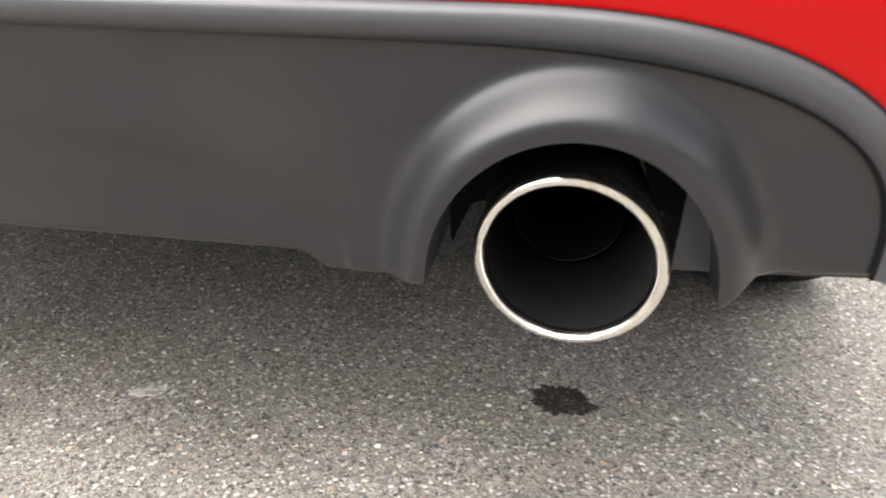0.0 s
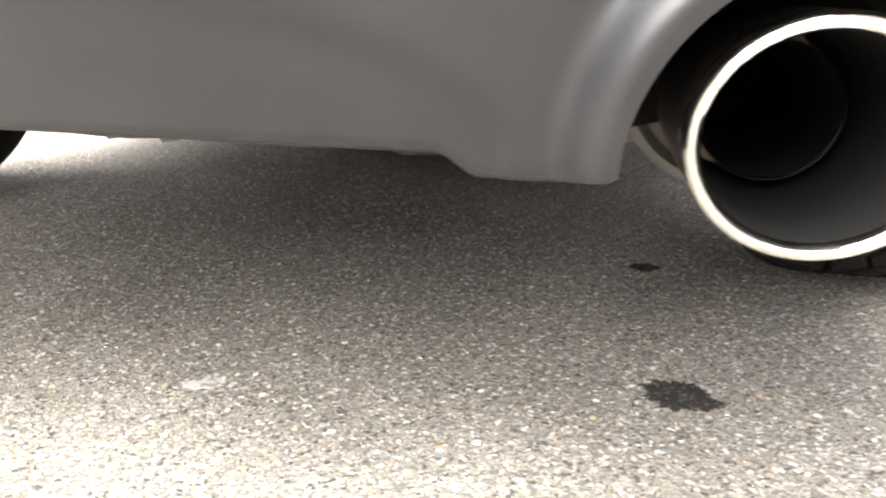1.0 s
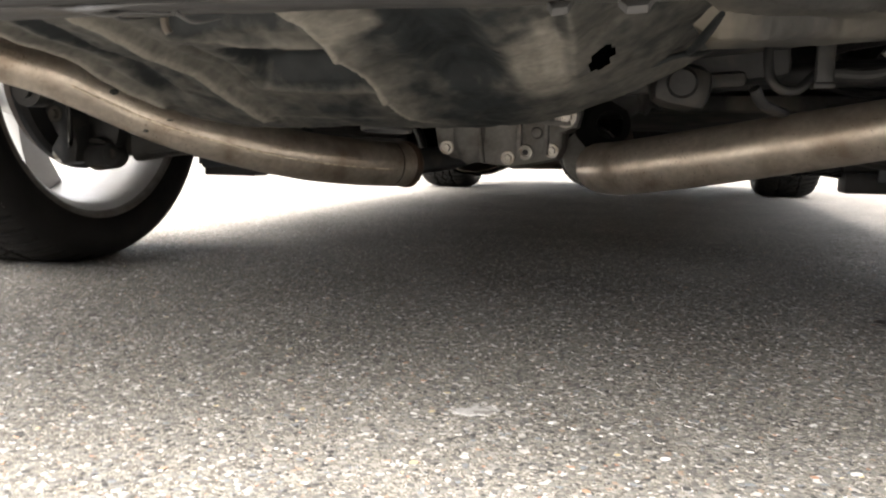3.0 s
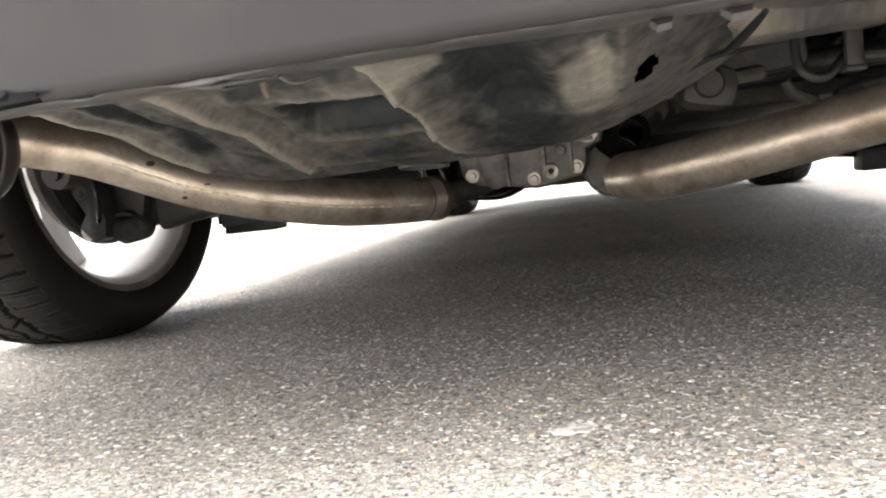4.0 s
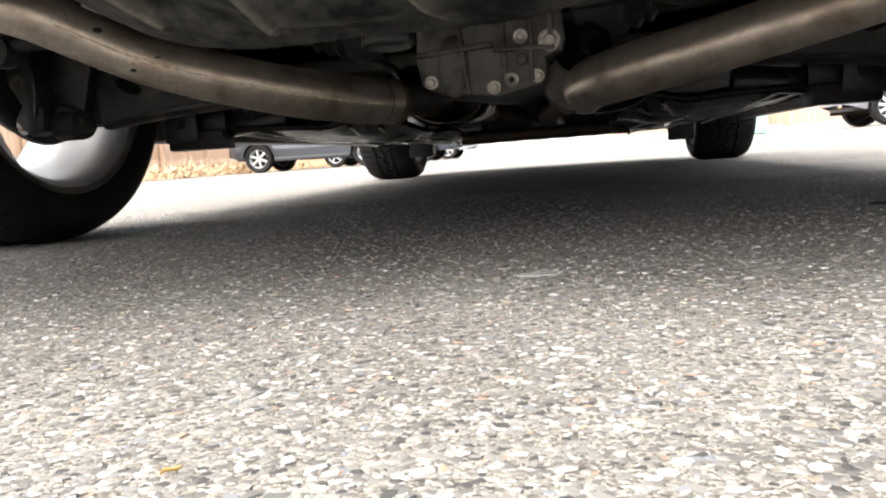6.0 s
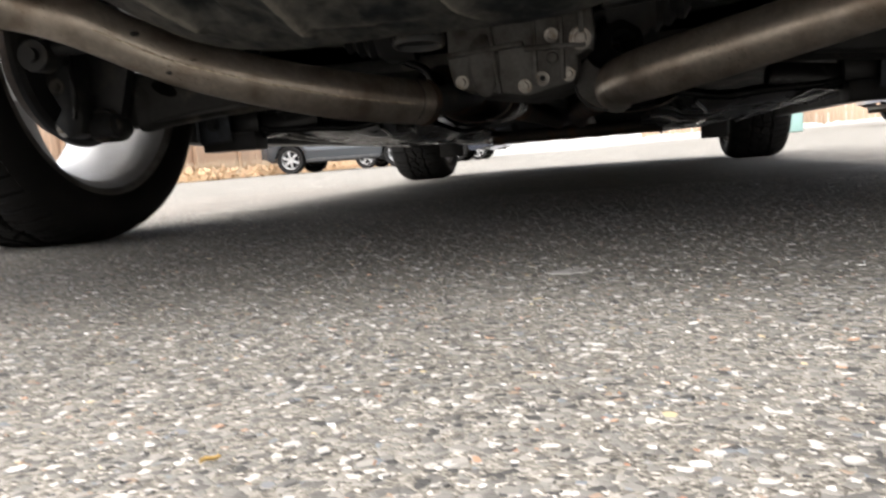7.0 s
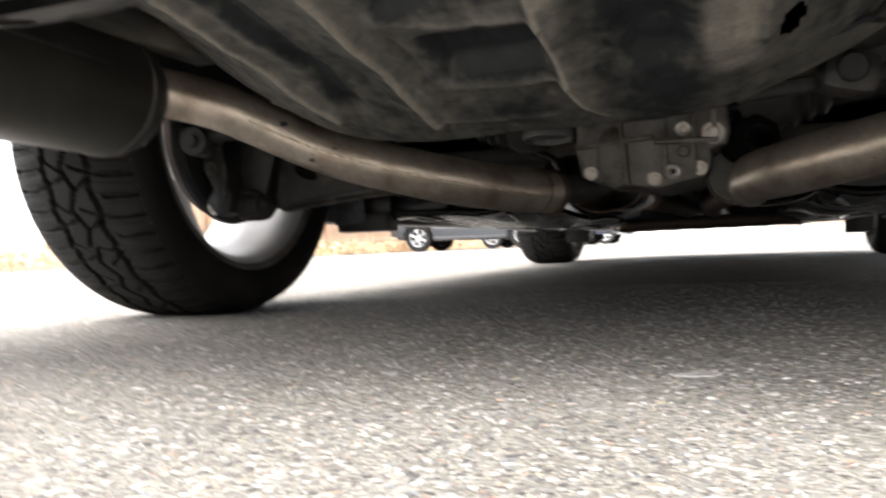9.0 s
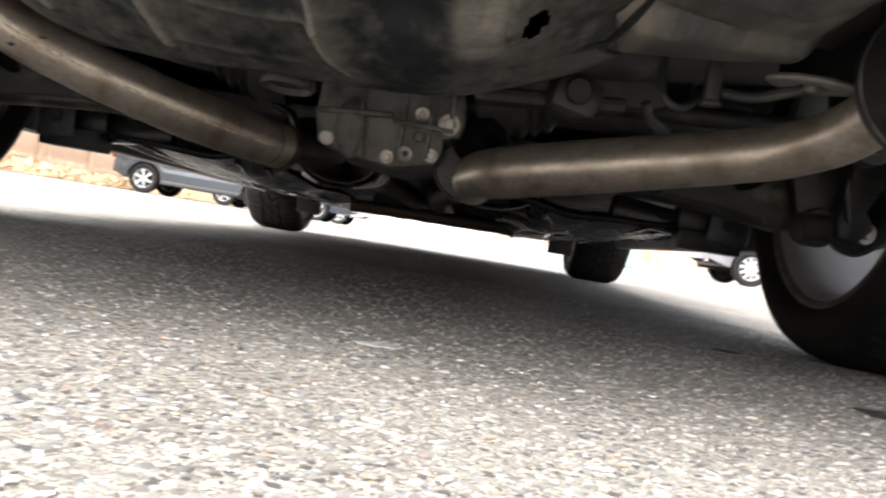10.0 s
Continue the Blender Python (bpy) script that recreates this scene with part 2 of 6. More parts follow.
def dusty_steel():
    """Black underseal, paled by a point layer of caked road dust and painted shading."""
    m = material("caked_underseal", (0.016, 0.0195, 0.0215), 0.58, spec=0.3, grain=0.3, grain_scale=60, bump=0.45, bump_scale=140, bump_dist=0.0015)
    n, l = m.node_tree.nodes, m.node_tree.links
    b = n["Principled BSDF"]
    old = b.inputs["Base Color"].links[0].from_socket
    at = n.new("ShaderNodeAttribute")
    at.attribute_name = "dust_shade"
    co = n.new("ShaderNodeTexCoord")
    cloud, speck = n.new("ShaderNodeTexNoise"), n.new("ShaderNodeTexNoise")
    cloud.inputs["Scale"].default_value, cloud.inputs["Detail"].default_value, cloud.inputs["Roughness"].default_value = 42, 9, 0.66
    speck.inputs["Scale"].default_value, speck.inputs["Detail"].default_value = 150, 5
    for t in (cloud, speck):
        l.new(co.outputs["Object"], t.inputs["Vector"])
    add = n.new("ShaderNodeMath")
    add.operation = "ADD"
    half = n.new("ShaderNodeMath")
    half.operation = "MULTIPLY_ADD"
    half.inputs[1].default_value, half.inputs[2].default_value = 0.5, 0.25
    l.new(cloud.outputs["Fac"], half.inputs[0])
    l.new(at.outputs["Fac"], add.inputs[0])
    l.new(half.outputs["Value"], add.inputs[1])
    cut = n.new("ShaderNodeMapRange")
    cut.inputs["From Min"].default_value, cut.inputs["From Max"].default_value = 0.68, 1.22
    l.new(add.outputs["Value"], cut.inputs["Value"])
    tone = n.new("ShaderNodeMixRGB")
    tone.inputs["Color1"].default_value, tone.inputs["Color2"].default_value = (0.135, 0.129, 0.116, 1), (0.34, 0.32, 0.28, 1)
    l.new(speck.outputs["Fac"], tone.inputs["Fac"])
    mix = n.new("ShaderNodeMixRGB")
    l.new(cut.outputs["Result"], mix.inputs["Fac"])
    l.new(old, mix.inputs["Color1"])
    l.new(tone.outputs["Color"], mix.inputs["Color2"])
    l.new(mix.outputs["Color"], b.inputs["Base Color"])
    return m


CAKED = dusty_steel()
BLACK_PLASTIC = material("black_plastic", (0.036, 0.0365, 0.038), 0.42, spec=0.3, grain=0.2, grain_scale=40, spots=(0.07, 0.065, 0.056), spot_scale=10, spot_cut=(0.55, 0.8), bump=0.15, bump_scale=120)
CAST = material("cast_aluminium", (0.2, 0.197, 0.188), 0.6, metal=0.35, spots=(0.085, 0.076, 0.064), spot_scale=22, spot_cut=(0.48, 0.7), grain=0.15, grain_scale=160, bump=0.45, bump_scale=420, bump_dist=0.0008)
BOLT = material("zinc_bolt", (0.42, 0.4, 0.37), 0.38, metal=0.9, spots=(0.28, 0.23, 0.17), spot_scale=90, spot_cut=(0.5, 0.7), bump=0.1)
ARM = material("painted_arm", (0.018, 0.019, 0.02), 0.5, spots=(0.05, 0.046, 0.04), spot_scale=26, spot_cut=(0.54, 0.7), bump=0.4, bump_scale=150)
RUBBER = material("tyre_rubber", (0.0075, 0.0073, 0.0072), 0.75, spots=(0.017, 0.016, 0.0145), spot_scale=18, spot_cut=(0.45, 0.8), grain=0.2, grain_scale=120, bump=0.3, bump_scale=500, bump_dist=0.0005, spec=0.2)
ALLOY = material("silver_alloy", (0.41, 0.415, 0.415), 0.46, metal=0.35, spots=(0.32, 0.305, 0.285), spot_scale=8, spot_cut=(0.45, 0.8), grain=0.06, bump=0.05)
ALLOY_RIM = material("dirty_rim_lip", (0.13, 0.124, 0.115), 0.6, metal=0.3, spots=(0.08, 0.072, 0.06), spot_scale=30, bump=0.2)
GLINT = material("glint_plastic", (0.014, 0.014, 0.0145), 0.1, spec=0.9, grain=0.1, bump=0.1, bump_scale=40)
TRAY = material("gloss_black_plastic", (0.012, 0.012, 0.0125), 0.27, spec=0.3, grain=0.2, grain_scale=30, bump=0.2, bump_scale=40, bump_dist=0.002)
STAINED = material("stained_shield_steel", (0.4, 0.37, 0.32), 0.35, metal=0.6, spots=(0.2, 0.13, 0.075), spot_scale=22, spot_cut=(0.5, 0.66), bump=0.2)
WELD = material("pale_weld", (0.8, 0.72, 0.58), 0.6, spots=(0.5, 0.41, 0.3), spot_scale=110, spot_cut=(0.48, 0.6), bump=0.1, bump_scale=300, bump_dist=0.0003)
EDGE_WEAR = material("scuffed_plastic", (0.06, 0.061, 0.063), 0.6, spots=(0.025, 0.025, 0.025), spot_scale=60, spot_cut=(0.45, 0.6), bump=0.4, bump_scale=200)
GRIME = material("grimy_steel", (0.036, 0.038, 0.04), 0.55, spots=(0.09, 0.083, 0.072), spot_scale=22, spot_cut=(0.5, 0.68), grain=0.2, grain_scale=80, bump=0.4, bump_scale=140, bump_dist=0.0015)
PLATE = material("plain_steel_plate", (0.24, 0.23, 0.21), 0.55, metal=0.3, spots=(0.13, 0.12, 0.105), spot_scale=35, bump=0.2)
BRACKET = material("zinc_bracket", (0.075, 0.085, 0.098), 0.45, metal=0.4, spots=(0.035, 0.037, 0.04), spot_scale=25, bump=0.2)


# ---- mesh helpers ----
def mesh_of(name, geo, mats, sharp=35):
    v, f = geo[0], geo[1]
    me = bpy.data.meshes.new(name)
    me.from_pydata([tuple(p) for p in v], [], f)
    for mm in (mats if isinstance(mats, (list, tuple)) else [mats]):
        me.materials.append(mm)
    if len(geo) > 2:
        me.polygons.foreach_set("material_index", geo[2])
    me.polygons.foreach_set("use_smooth", [True] * len(me.polygons))
    me.update()
    me.set_sharp_from_angle(angle=radians(sharp))
    return me


def part(name, geo, mat, parent=None, label="", m=None, sharp=35):
    """One mesh object under a thing or a part."""
    me = geo if isinstance(geo, bpy.types.Mesh) else mesh_of(name, geo, mat, sharp)
    ob = new(name, me)
    ob.parent = parent
    if m is not None:
        ob.matrix_basis = m
    if label:
        tagged(ob, label)
    return ob


def thing(name, label, category, group="", kind="", at=(0, 0, 0), rz=0):
    ob = new(name)
    ob.empty_display_size = 0.2
    ob.matrix_basis = pose(*at, 0, 0, rz)
    return tagged(ob, label, category, group, kind)


def join(*geos):
    v, f = [], []
    for g in geos:
        k = len(v)
        v += [tuple(p) for p in g[0]]
        f += [tuple(i + k for i in q) for q in g[1]]
    return v, f


def moved(geo, m):
    return [tuple(m @ Vector(p)) for p in geo[0]], geo[1]


def mirrored(geo):
    return [(-p[0], p[1], p[2]) for p in geo[0]], [tuple(reversed(q)) for q in geo[1]]


def grid(fn, nu, nv, wrap_u=False, wrap_v=False, flip=False):
    """A sheet of nu x nv points fn(i, j)."""
    v = [fn(i, j) for j in range(nv) for i in range(nu)]
    f = []
    for j in range(nv if wrap_v else nv - 1):
        for i in range(nu if wrap_u else nu - 1):
            q = (j * nu + i, j * nu + (i + 1) % nu, (j + 1) % nv * nu + (i + 1) % nu, (j + 1) % nv * nu + i)
            f.append(tuple(reversed(q)) if flip else q)
    return v, f


def box(sx, sy, sz, bevel=0.004, at=(0, 0, 0), turn=None, segs=2):
    bm = bmesh.new()
    bmesh.ops.create_cube(bm, size=1, matrix=Matrix.Diagonal((sx, sy, sz, 1)))
    if bevel:
        bmesh.ops.bevel(bm, geom=bm.edges[:], offset=bevel, segments=segs, affect="EDGES", profile=0.5)
    m = Matrix.Translation(at) @ (turn if turn else Matrix())
    g = [tuple(m @ p.co) for p in bm.verts], [tuple(p.index for p in q.verts) for q in bm.faces]
    bm.free()
    return g


def frame_to(d, up=(0, 0, 1)):
    """A turn whose z axis lies along d."""
    return Vector(d).to_track_quat("Z", "Y").to_matrix().to_4x4()


def lathe(profile, n=48, m=None, oval=(1, 1), close=False):
    """profile: (radius, height) turned round z."""
    g = grid(lambda i, j: (profile[j][0] * oval[0] * math.cos(2 * math.pi * i / n), profile[j][0] * oval[1] * math.sin(2 * math.pi * i / n), profile[j][1]),
             n, len(profile), wrap_u=True, wrap_v=close)
    return moved(g, m) if m is not None else g


def smooth_path(pts, per=8):
    p = [Vector(q) for q in pts]
    p = [2 * p[0] - p[1]] + p + [2 * p[-1] - p[-2]]
    out = []
    for k in range(1, len(p) - 2):
        for s in range(per):
            t = s / per
            a, b, c, d = p[k - 1], p[k], p[k + 1], p[k + 2]
            out.append(0.5 * (2 * b + (c - a) * t + (2 * a - 5 * b + 4 * c - d) * t * t + (3 * b - a - 3 * c + d) * t ** 3))
    return out + [p[-2]]


def tube(pts, r, n=32, per=8, caps=True, rough=0.0):
    """A round bar or pipe along a smooth line; r: number or function of 0..1."""
    path = smooth_path(pts, per)
    tang = [(path[min(i + 1, len(path) - 1)] - path[max(i - 1, 0)]).normalized() for i in range(len(path))]
    side = tang[0].orthogonal().normalized()
    v, f = [], []
    for i, (p, t) in enumerate(zip(path, tang)):
        side = (side - t * side.dot(t)).normalized()
        up = t.cross(side)
        rad = r(i / (len(path) - 1)) if callable(r) else r
        for k in range(n):
            a = 2 * math.pi * k / n
            rr = rad * (1 + rough * noise.noise((p + side * math.cos(a) * rad + up * math.sin(a) * rad) * 40))
            v.append(tuple(p + (side * math.cos(a) + up * math.sin(a)) * rr))
    for i in range(len(path) - 1):
        for k in range(n):
            f.append((i * n + k, i * n + (k + 1) % n, (i + 1) * n + (k + 1) % n, (i + 1) * n + k))
    if caps:
        f.append(tuple(range(n - 1, -1, -1)))
        f.append(tuple((len(path) - 1) * n + k for k in range(n)))
    return v, f


def prism(outline, depth, bevel=0.004):
    """outline: (x, z) points, pushed depth along +y, with its near edge rounded."""
    n = len(outline)
    cx, cz = sum(p[0] for p in outline) / n, sum(p[1] for p in outline) / n

    def inset(p, d):
        w = math.hypot(p[0] - cx, p[1] - cz) or 1
        return p[0] + (cx - p[0]) * d / w, p[1] + (cz - p[1]) * d / w
    rings = [[(*inset(p, bevel), 0.0) for p in outline], [(*inset(p, bevel * 0.3), bevel * 0.3) for p in outline], [(*p, bevel) for p in outline], [(*p, depth) for p in outline]]
    v = [(x, y, z) for ring in rings for x, z, y in ring]
    f = [tuple(range(n))]
    for j in range(3):
        for i in range(n):
            f.append((j * n + i, (j + 1) * n + i, (j + 1) * n + (i + 1) % n, j * n + (i + 1) % n))
    f.append(tuple(3 * n + i for i in range(n - 1, -1, -1)))
    return v, f


def hex_bolt(r, washer=True):
    """A flanged hexagon bolt's head whose axis is z, its seat at z = 0."""
    g = []
    if washer:
        g.append(lathe([(0.0, r * 0.1), (r * 1.3, r * 0.1), (r * 1.36, r * 0.3), (r * 1.58, r * 0.3), (r * 1.7, r * 0.2), (r * 1.72, 0.0)], 24))
    h = [(0.0, r * 0.85), (r * 0.5, r * 0.85), (r * 0.55, r * 0.95), (r * 0.82, r * 0.95), (r * 0.98, r * 0.82), (r, r * 0.1)]
    g.append(lathe(h, 6))
    return join(*g)


def smoothstep(a, b, x):
    t = min(1, max(0, (x - a) / (b - a)))
    return t * t * (3 - 2 * t)


# ---- ground ----
def ground_height(x, y):
    """Level round the car, rising gently towards the lot's far side."""
    rise = 0.028 * max(0.0, x + 0.05 * y - 1.6) * smoothstep(2, 8, x + 0.3 * y)
    return min(rise, 0.6)


steps = [-160, -90, -50, -30, -20, -14, -10, -7, -5, -3.5, -2.4, -1.6, -1, -0.5, 0, 0.5, 1, 1.6, 2.4, 3.5, 5, 7, 10, 14, 20, 30, 50, 90, 160]
ground = part("ground", grid(lambda i, j: (steps[i], steps[j], ground_height(steps[i], steps[j])), len(steps), len(steps)), ASPHALT)
tagged(ground, "worn grey asphalt of a parking lot with pale aggregate", "asphalt", kind="structure")


def blot(name, at, rx, ry, turn, mat, label, category, seed, z=0.0007):
    n = 140
    ring = []
    for k in range(n):
        a = 2 * math.pi * k / n
        q = 1 + 0.42 * noise.noise((math.cos(a) * 1.6 + seed, math.sin(a) * 1.6, seed)) + 0.2 * noise.noise((math.cos(a) * 6, math.sin(a) * 6 + seed, 3)) + 0.22 * noise.noise((math.cos(a) * 19, math.sin(a) * 19 + seed, 7))
        ring.append(Vector((rx * q * math.cos(a), ry * q * math.sin(a))))
    c, s = math.cos(radians(turn)), math.sin(radians(turn))
    g = [(0, 0, z * 1.6)]
    for w, h in ((0.6, 1.5), (0.93, 1.2), (1.0, -0.6)):
        g += [((c * p.x - s * p.y) * w, (s * p.x + c * p.y) * w, z * h) for p in ring]
    f = [(0, 1 + k, 1 + (k + 1) % n) for k in range(n)]
    for r in range(2):
        f += [(1 + r * n + k, 1 + (r + 1) * n + k, 1 + (r + 1) * n + (k + 1) % n, 1 + r * n + (k + 1) % n) for k in range(n)]
    ob = part(name, (g, f), mat, m=pose(*at))
    return tagged(ob, label, category, kind="structure")


blot("oil_stain", (0.553, -0.5, 0), 0.037, 0.031, -25, STAIN, "dark oily drip stain soaked into the asphalt", "stain", 2.0)
blot("oil_stain", (0.535, -0.1, 0), 0.022, 0.017, 10, STAIN, "small dark oil spot on shaded asphalt", "stain", 5.0)
blot("white_scuff", (0.112, -0.585, 0), 0.02, 0.011, 30, CHALK, "pale worn scuff on the asphalt", "mark", 7.0)



def litter(name, geo, mat, at, rz, label, category):
    ob = part(name, geo, mat, m=pose(*at, 0, 0, rz))
    return tagged(ob, label, category)




def aggregate(n, x0, x1, y0, y1, seed):
    """Low crushed stones bedded in the asphalt, a little proud of it; larger ones are rarer."""
    rnd = random.Random(seed)
    v, f = [], []
    for _ in range(n):
        x, y = rnd.uniform(x0, x1), rnd.uniform(y0, y1)
        r = 0.0012 + 0.0034 * rnd.random() ** 2.2
        k, turn, stretch = rnd.randrange(5, 8), rnd.uniform(0, 6.283), rnd.uniform(0.55, 1.0)
        h, tip = rnd.uniform(0.0003, 0.0009), rnd.uniform(-0.12, 0.12)
        ca, sa = math.cos(turn), math.sin(turn)
        b = len(v)
        rim = []
        for i in range(k):
            a = 6.283 * (i + rnd.uniform(-0.3, 0.3)) / k
            px, py = r * math.cos(a), r * stretch * math.sin(a)
            rim.append((px * ca - py * sa, px * sa + py * ca))
        v += [(x + p * 1.15, y + q * 1.15, -0.0004) for p, q in rim]
        v += [(x + p * 0.86, y + q * 0.86, h + tip * p) for p, q in rim]
        f += [(b + i, b + (i + 1) % k, b + k + (i + 1) % k, b + k + i) for i in range(k)]
        f.append(tuple(b + k + i for i in range(k)))
    return v, f


gravel = part("aggregate", aggregate(24000, -1.0, 1.05, -1.12, 0.7, 21), CHIP, sharp=20)
tagged(gravel, "pale and dark crushed stones bedded in worn asphalt", "aggregate", kind="stuff")

litter("leaf_fragment", grid(lambda i, j: (-0.004 + 0.008 * i / 6, (-0.0012 + 0.0024 * j / 2) * (1 - (i / 3 - 1) ** 2 * 0.9), 0.001 + 0.0012 * abs(j - 1) + 0.0005 * math.sin(i)), 7, 3), CRUMB, (0.012, -0.986, 0.0005), 60, "tiny yellow leaf fragment on the asphalt", "leaf")



def sky_block_belt(seed):
    """A ragged unseen belt of woods, added round the open sides to block low skylight, clump upon clump of small leaf
    faces.
    """
    rnd = random.Random(seed)
    v, f = [], []
    for k in range(420):
        a = radians(62 + 226 * (k + rnd.random()) / 420)
        # taller on the right, to cut more of the low light from there
        r, top = rnd.uniform(19, 24), rnd.uniform(1.7, 3.3) * (1.6 if k < 150 else 1.0)
        cx, cy = r * math.sin(a), r * math.cos(a)
        for _ in range(60):
            c = Vector((cx + rnd.gauss(0, 0.9), cy + rnd.gauss(0, 0.9), top * rnd.random() ** 0.8))
            d = Vector((rnd.uniform(-1, 1), rnd.uniform(-1, 1), rnd.uniform(-1, 1))).normalized()
            e = d.orthogonal().normalized() * rnd.uniform(0.2, 0.45)
            d = d * rnd.uniform(0.25, 0.5)
            b = len(v)
            v += [tuple(c - d), tuple(c + e), tuple(c + d), tuple(c - e)]
            f.append((b, b + 1, b + 2, b + 3))
    return v, f


FAR_LEAF = material("far_foliage", (0.1, 0.075, 0.04), 0.8, spots=(0.16, 0.09, 0.035), spot_scale=0.6, grain=0.3, grain_scale=4, bump=0)
belt = part("backdrop", sky_block_belt(77), FAR_LEAF)
tagged(belt, "unseen made-up belt of brown woods that blocks low skylight", "woods", kind="structure")

# ---- the red car ----
car = thing("red_car", "red car with grey lower bumper and twin exhausts, parked on asphalt", "car")
AXLE_F, TRACK, TYRE_R, TYRE_W = 2.87, 0.80, 0.322, 0.262


def tail_y(x):
    """The tail's line in plan, at the bumper's lower edge."""
    return -0.855 + 0.013 * (abs(x) / 0.6) ** 4


def tail_lean(z):
    return -0.34 * (z - 0.28) if z < 0.45 else -0.058 - 0.06 * math.sin(min(1.0, (z - 0.45) / 0.3) * math.pi / 2)


def edge_curve(x, flat, reach, top, low, power):
    """Height of a rounded outline over the valance: level to flat, falling to low at reach."""
    a = abs(x)
    if a <= flat:
        return top
    q = min(1.0, (a - flat) / (reach - flat))
    return low + (top - low) * max(0.0, 1 - q ** power) ** (1 / power)


ARCH_X, ARCH_A, ARCH_Z, ARCH_H = 0.553, 0.080, 0.273, 0.092


def valance_bottom(x):
    a = abs(x)
    if abs(a - ARCH_X) < ARCH_A:
        return ARCH_Z + ARCH_H * math.sqrt(max(0.0, 1 - ((a - ARCH_X) / ARCH_A) ** 2))
    if a < ARCH_X:
        foot = 0.01 * smoothstep(0.335, 0.385, a) * (1 - smoothstep(0.45, 0.473, a)) if x < 0 else 0.0
        return 0.281 - 0.0115 * smoothstep(0.387, 0.408, a) + 0.006 * smoothstep(0.435, 0.47, a) - foot
    return 0.273 + 0.015 * smoothstep(0.635, 0.655, a)


def valance_point(x, z):
    a = abs(x)
    y = tail_y(x) + tail_lean(z)
    # the flare round the tailpipe opening
    dx, dz = (a - ARCH_X) / ARCH_A, max(0.0, z - ARCH_Z) / ARCH_H
    d = (math.hypot(dx, dz) - 1) * 0.085
    if d < 0.05:
        y -= 0.026 * (1 - smoothstep(0.006, 0.036, max(0.0, d)))
    # the shallow recess of the middle
    if a < 0.42:
        y += 0.0028 * smoothstep(-0.008, 0.014, 0.285 + 0.075 * math.sqrt(1 - (a / 0.42) ** 3) - z)
    return Vector((x, y, z))


def valance():
    xs = [0.0]
    xs += [0.32 * k / 19 for k in range(1, 20)] + [0.32 + 0.0035 * k for k in range(1, 43)]
    xs += [ARCH_X - ARCH_A - 0.004] + [ARCH_X - ARCH_A * math.cos(math.pi * k / 40) for k in range(41)] + [ARCH_X + ARCH_A + 0.004]
    xs += [0.64, 0.645, 0.65, 0.655, 0.668] + [0.45 + (0.718 - 0.45) * math.sin(math.pi / 2 * (0.62 + 0.38 * k / 14)) for k in range(4, 15)]
    xs = sorted(set(round(x, 5) for x in xs))
    xs = [-x for x in reversed(xs) if x > 0] + xs
    rows = 26

    def fn(i, j):
        x = xs[i]
        zb, zt = valance_bottom(x), max(valance_bottom(x) + 0.002, edge_curve(x, 0.45, 0.7185, 0.409, 0.285, 2.8))
        if j >= 4:
            s = (j - 4) / (rows - 1)
            return valance_point(x, zb + (zt - zb) * s)
        p = valance_point(x, zb)
        back = ((0.014, 0.012), (0.013, 0.001), (0.009, -0.003), (0.004, -0.003))[j]
        c = Vector((0, 0))
        if abs(abs(x) - ARCH_X) < ARCH_A + 0.001:
            back = ((0.075, 0.012), (0.05, 0.006), (0.024, 0.002), (0.008, 0.0))[j]
        return p + Vector((0, back[0], back[1]))
    return grid(fn, len(xs), rows + 4)


bumper = part("rear_bumper", valance(), VALANCE, car, "matt grey plastic lower bumper with tailpipe cut-outs", sharp=50)


def band(inner, outer, n=160, rows=9, proud=0.007):
    """The trim strip between two outlines, rounded across."""
    def fn(i, j):
        u, s = -1 + 2 * i / (n - 1), j / (rows - 1)
        out = []
        for flat, reach, top, low, power in (inner, outer):
            a = math.copysign(1, u) * reach * math.sin(abs(u) * math.pi / 2) if abs(u) < 1 else math.copysign(reach, u)
            out.append(Vector((a, 0, edge_curve(a, flat, reach, top, low, power))))
        p = out[0].lerp(out[1], s)
        q = Vector((p.x, tail_y(p.x) + tail_lean(p.z) - proud * math.sin(math.pi * min(1, max(0, s))) ** 0.6 - 0.002, p.z))
        return q
    return grid(fn, n, rows)


INNER, OUTER = (0.45, 0.7185, 0.409, 0.285, 2.8), (0.50, 0.7385, 0.428, 0.283, 2.5)
part("trim_strip", band(INNER, OUTER), STRIP, bumper, "satin silver-grey trim strip")


def groove(curve, r):
    """The dark joint along one of the trim's outlines."""
    pts = []
    for k in range(121):
        u = -1 + 2 * k / 120
        x = curve[1] * math.sin(u * math.pi / 2)
        z = edge_curve(x, *curve)
        pts.append((x, tail_y(x) + tail_lean(z) - 0.0018, z))
    return tube(pts, lambda w: 0.0002 + r * smoothstep(0.14, 0.46, abs(w - 0.5)), 8, 2)


part("trim_joint", groove(INNER, 0.0016), SOOT_AND_SHADE, bumper, "dark joint below the trim strip")
part("trim_joint", groove(OUTER, 0.0012), SOOT_AND_SHADE, bumper, "dark joint above the trim strip")


SIDE_DROP = 0.012


def side_line(s):
    """Plan of the red cover from the middle (0) round the corner to the wheel arch (1), on the right."""
    if s < 0.72:
        x = 0.745 * s / 0.72
        return x, tail_y(x)
    t = (s - 0.72) / 0.28
    a = min(1.0, t / 0.75) * math.pi / 2
    x0, y0 = 0.745, tail_y(0.745)
    x, y = x0 + 0.14 * math.sin(a), y0 + 0.27 * (1 - math.cos(a))
    return x, y + max(0.0, t - 0.75) / 0.25 * 0.11


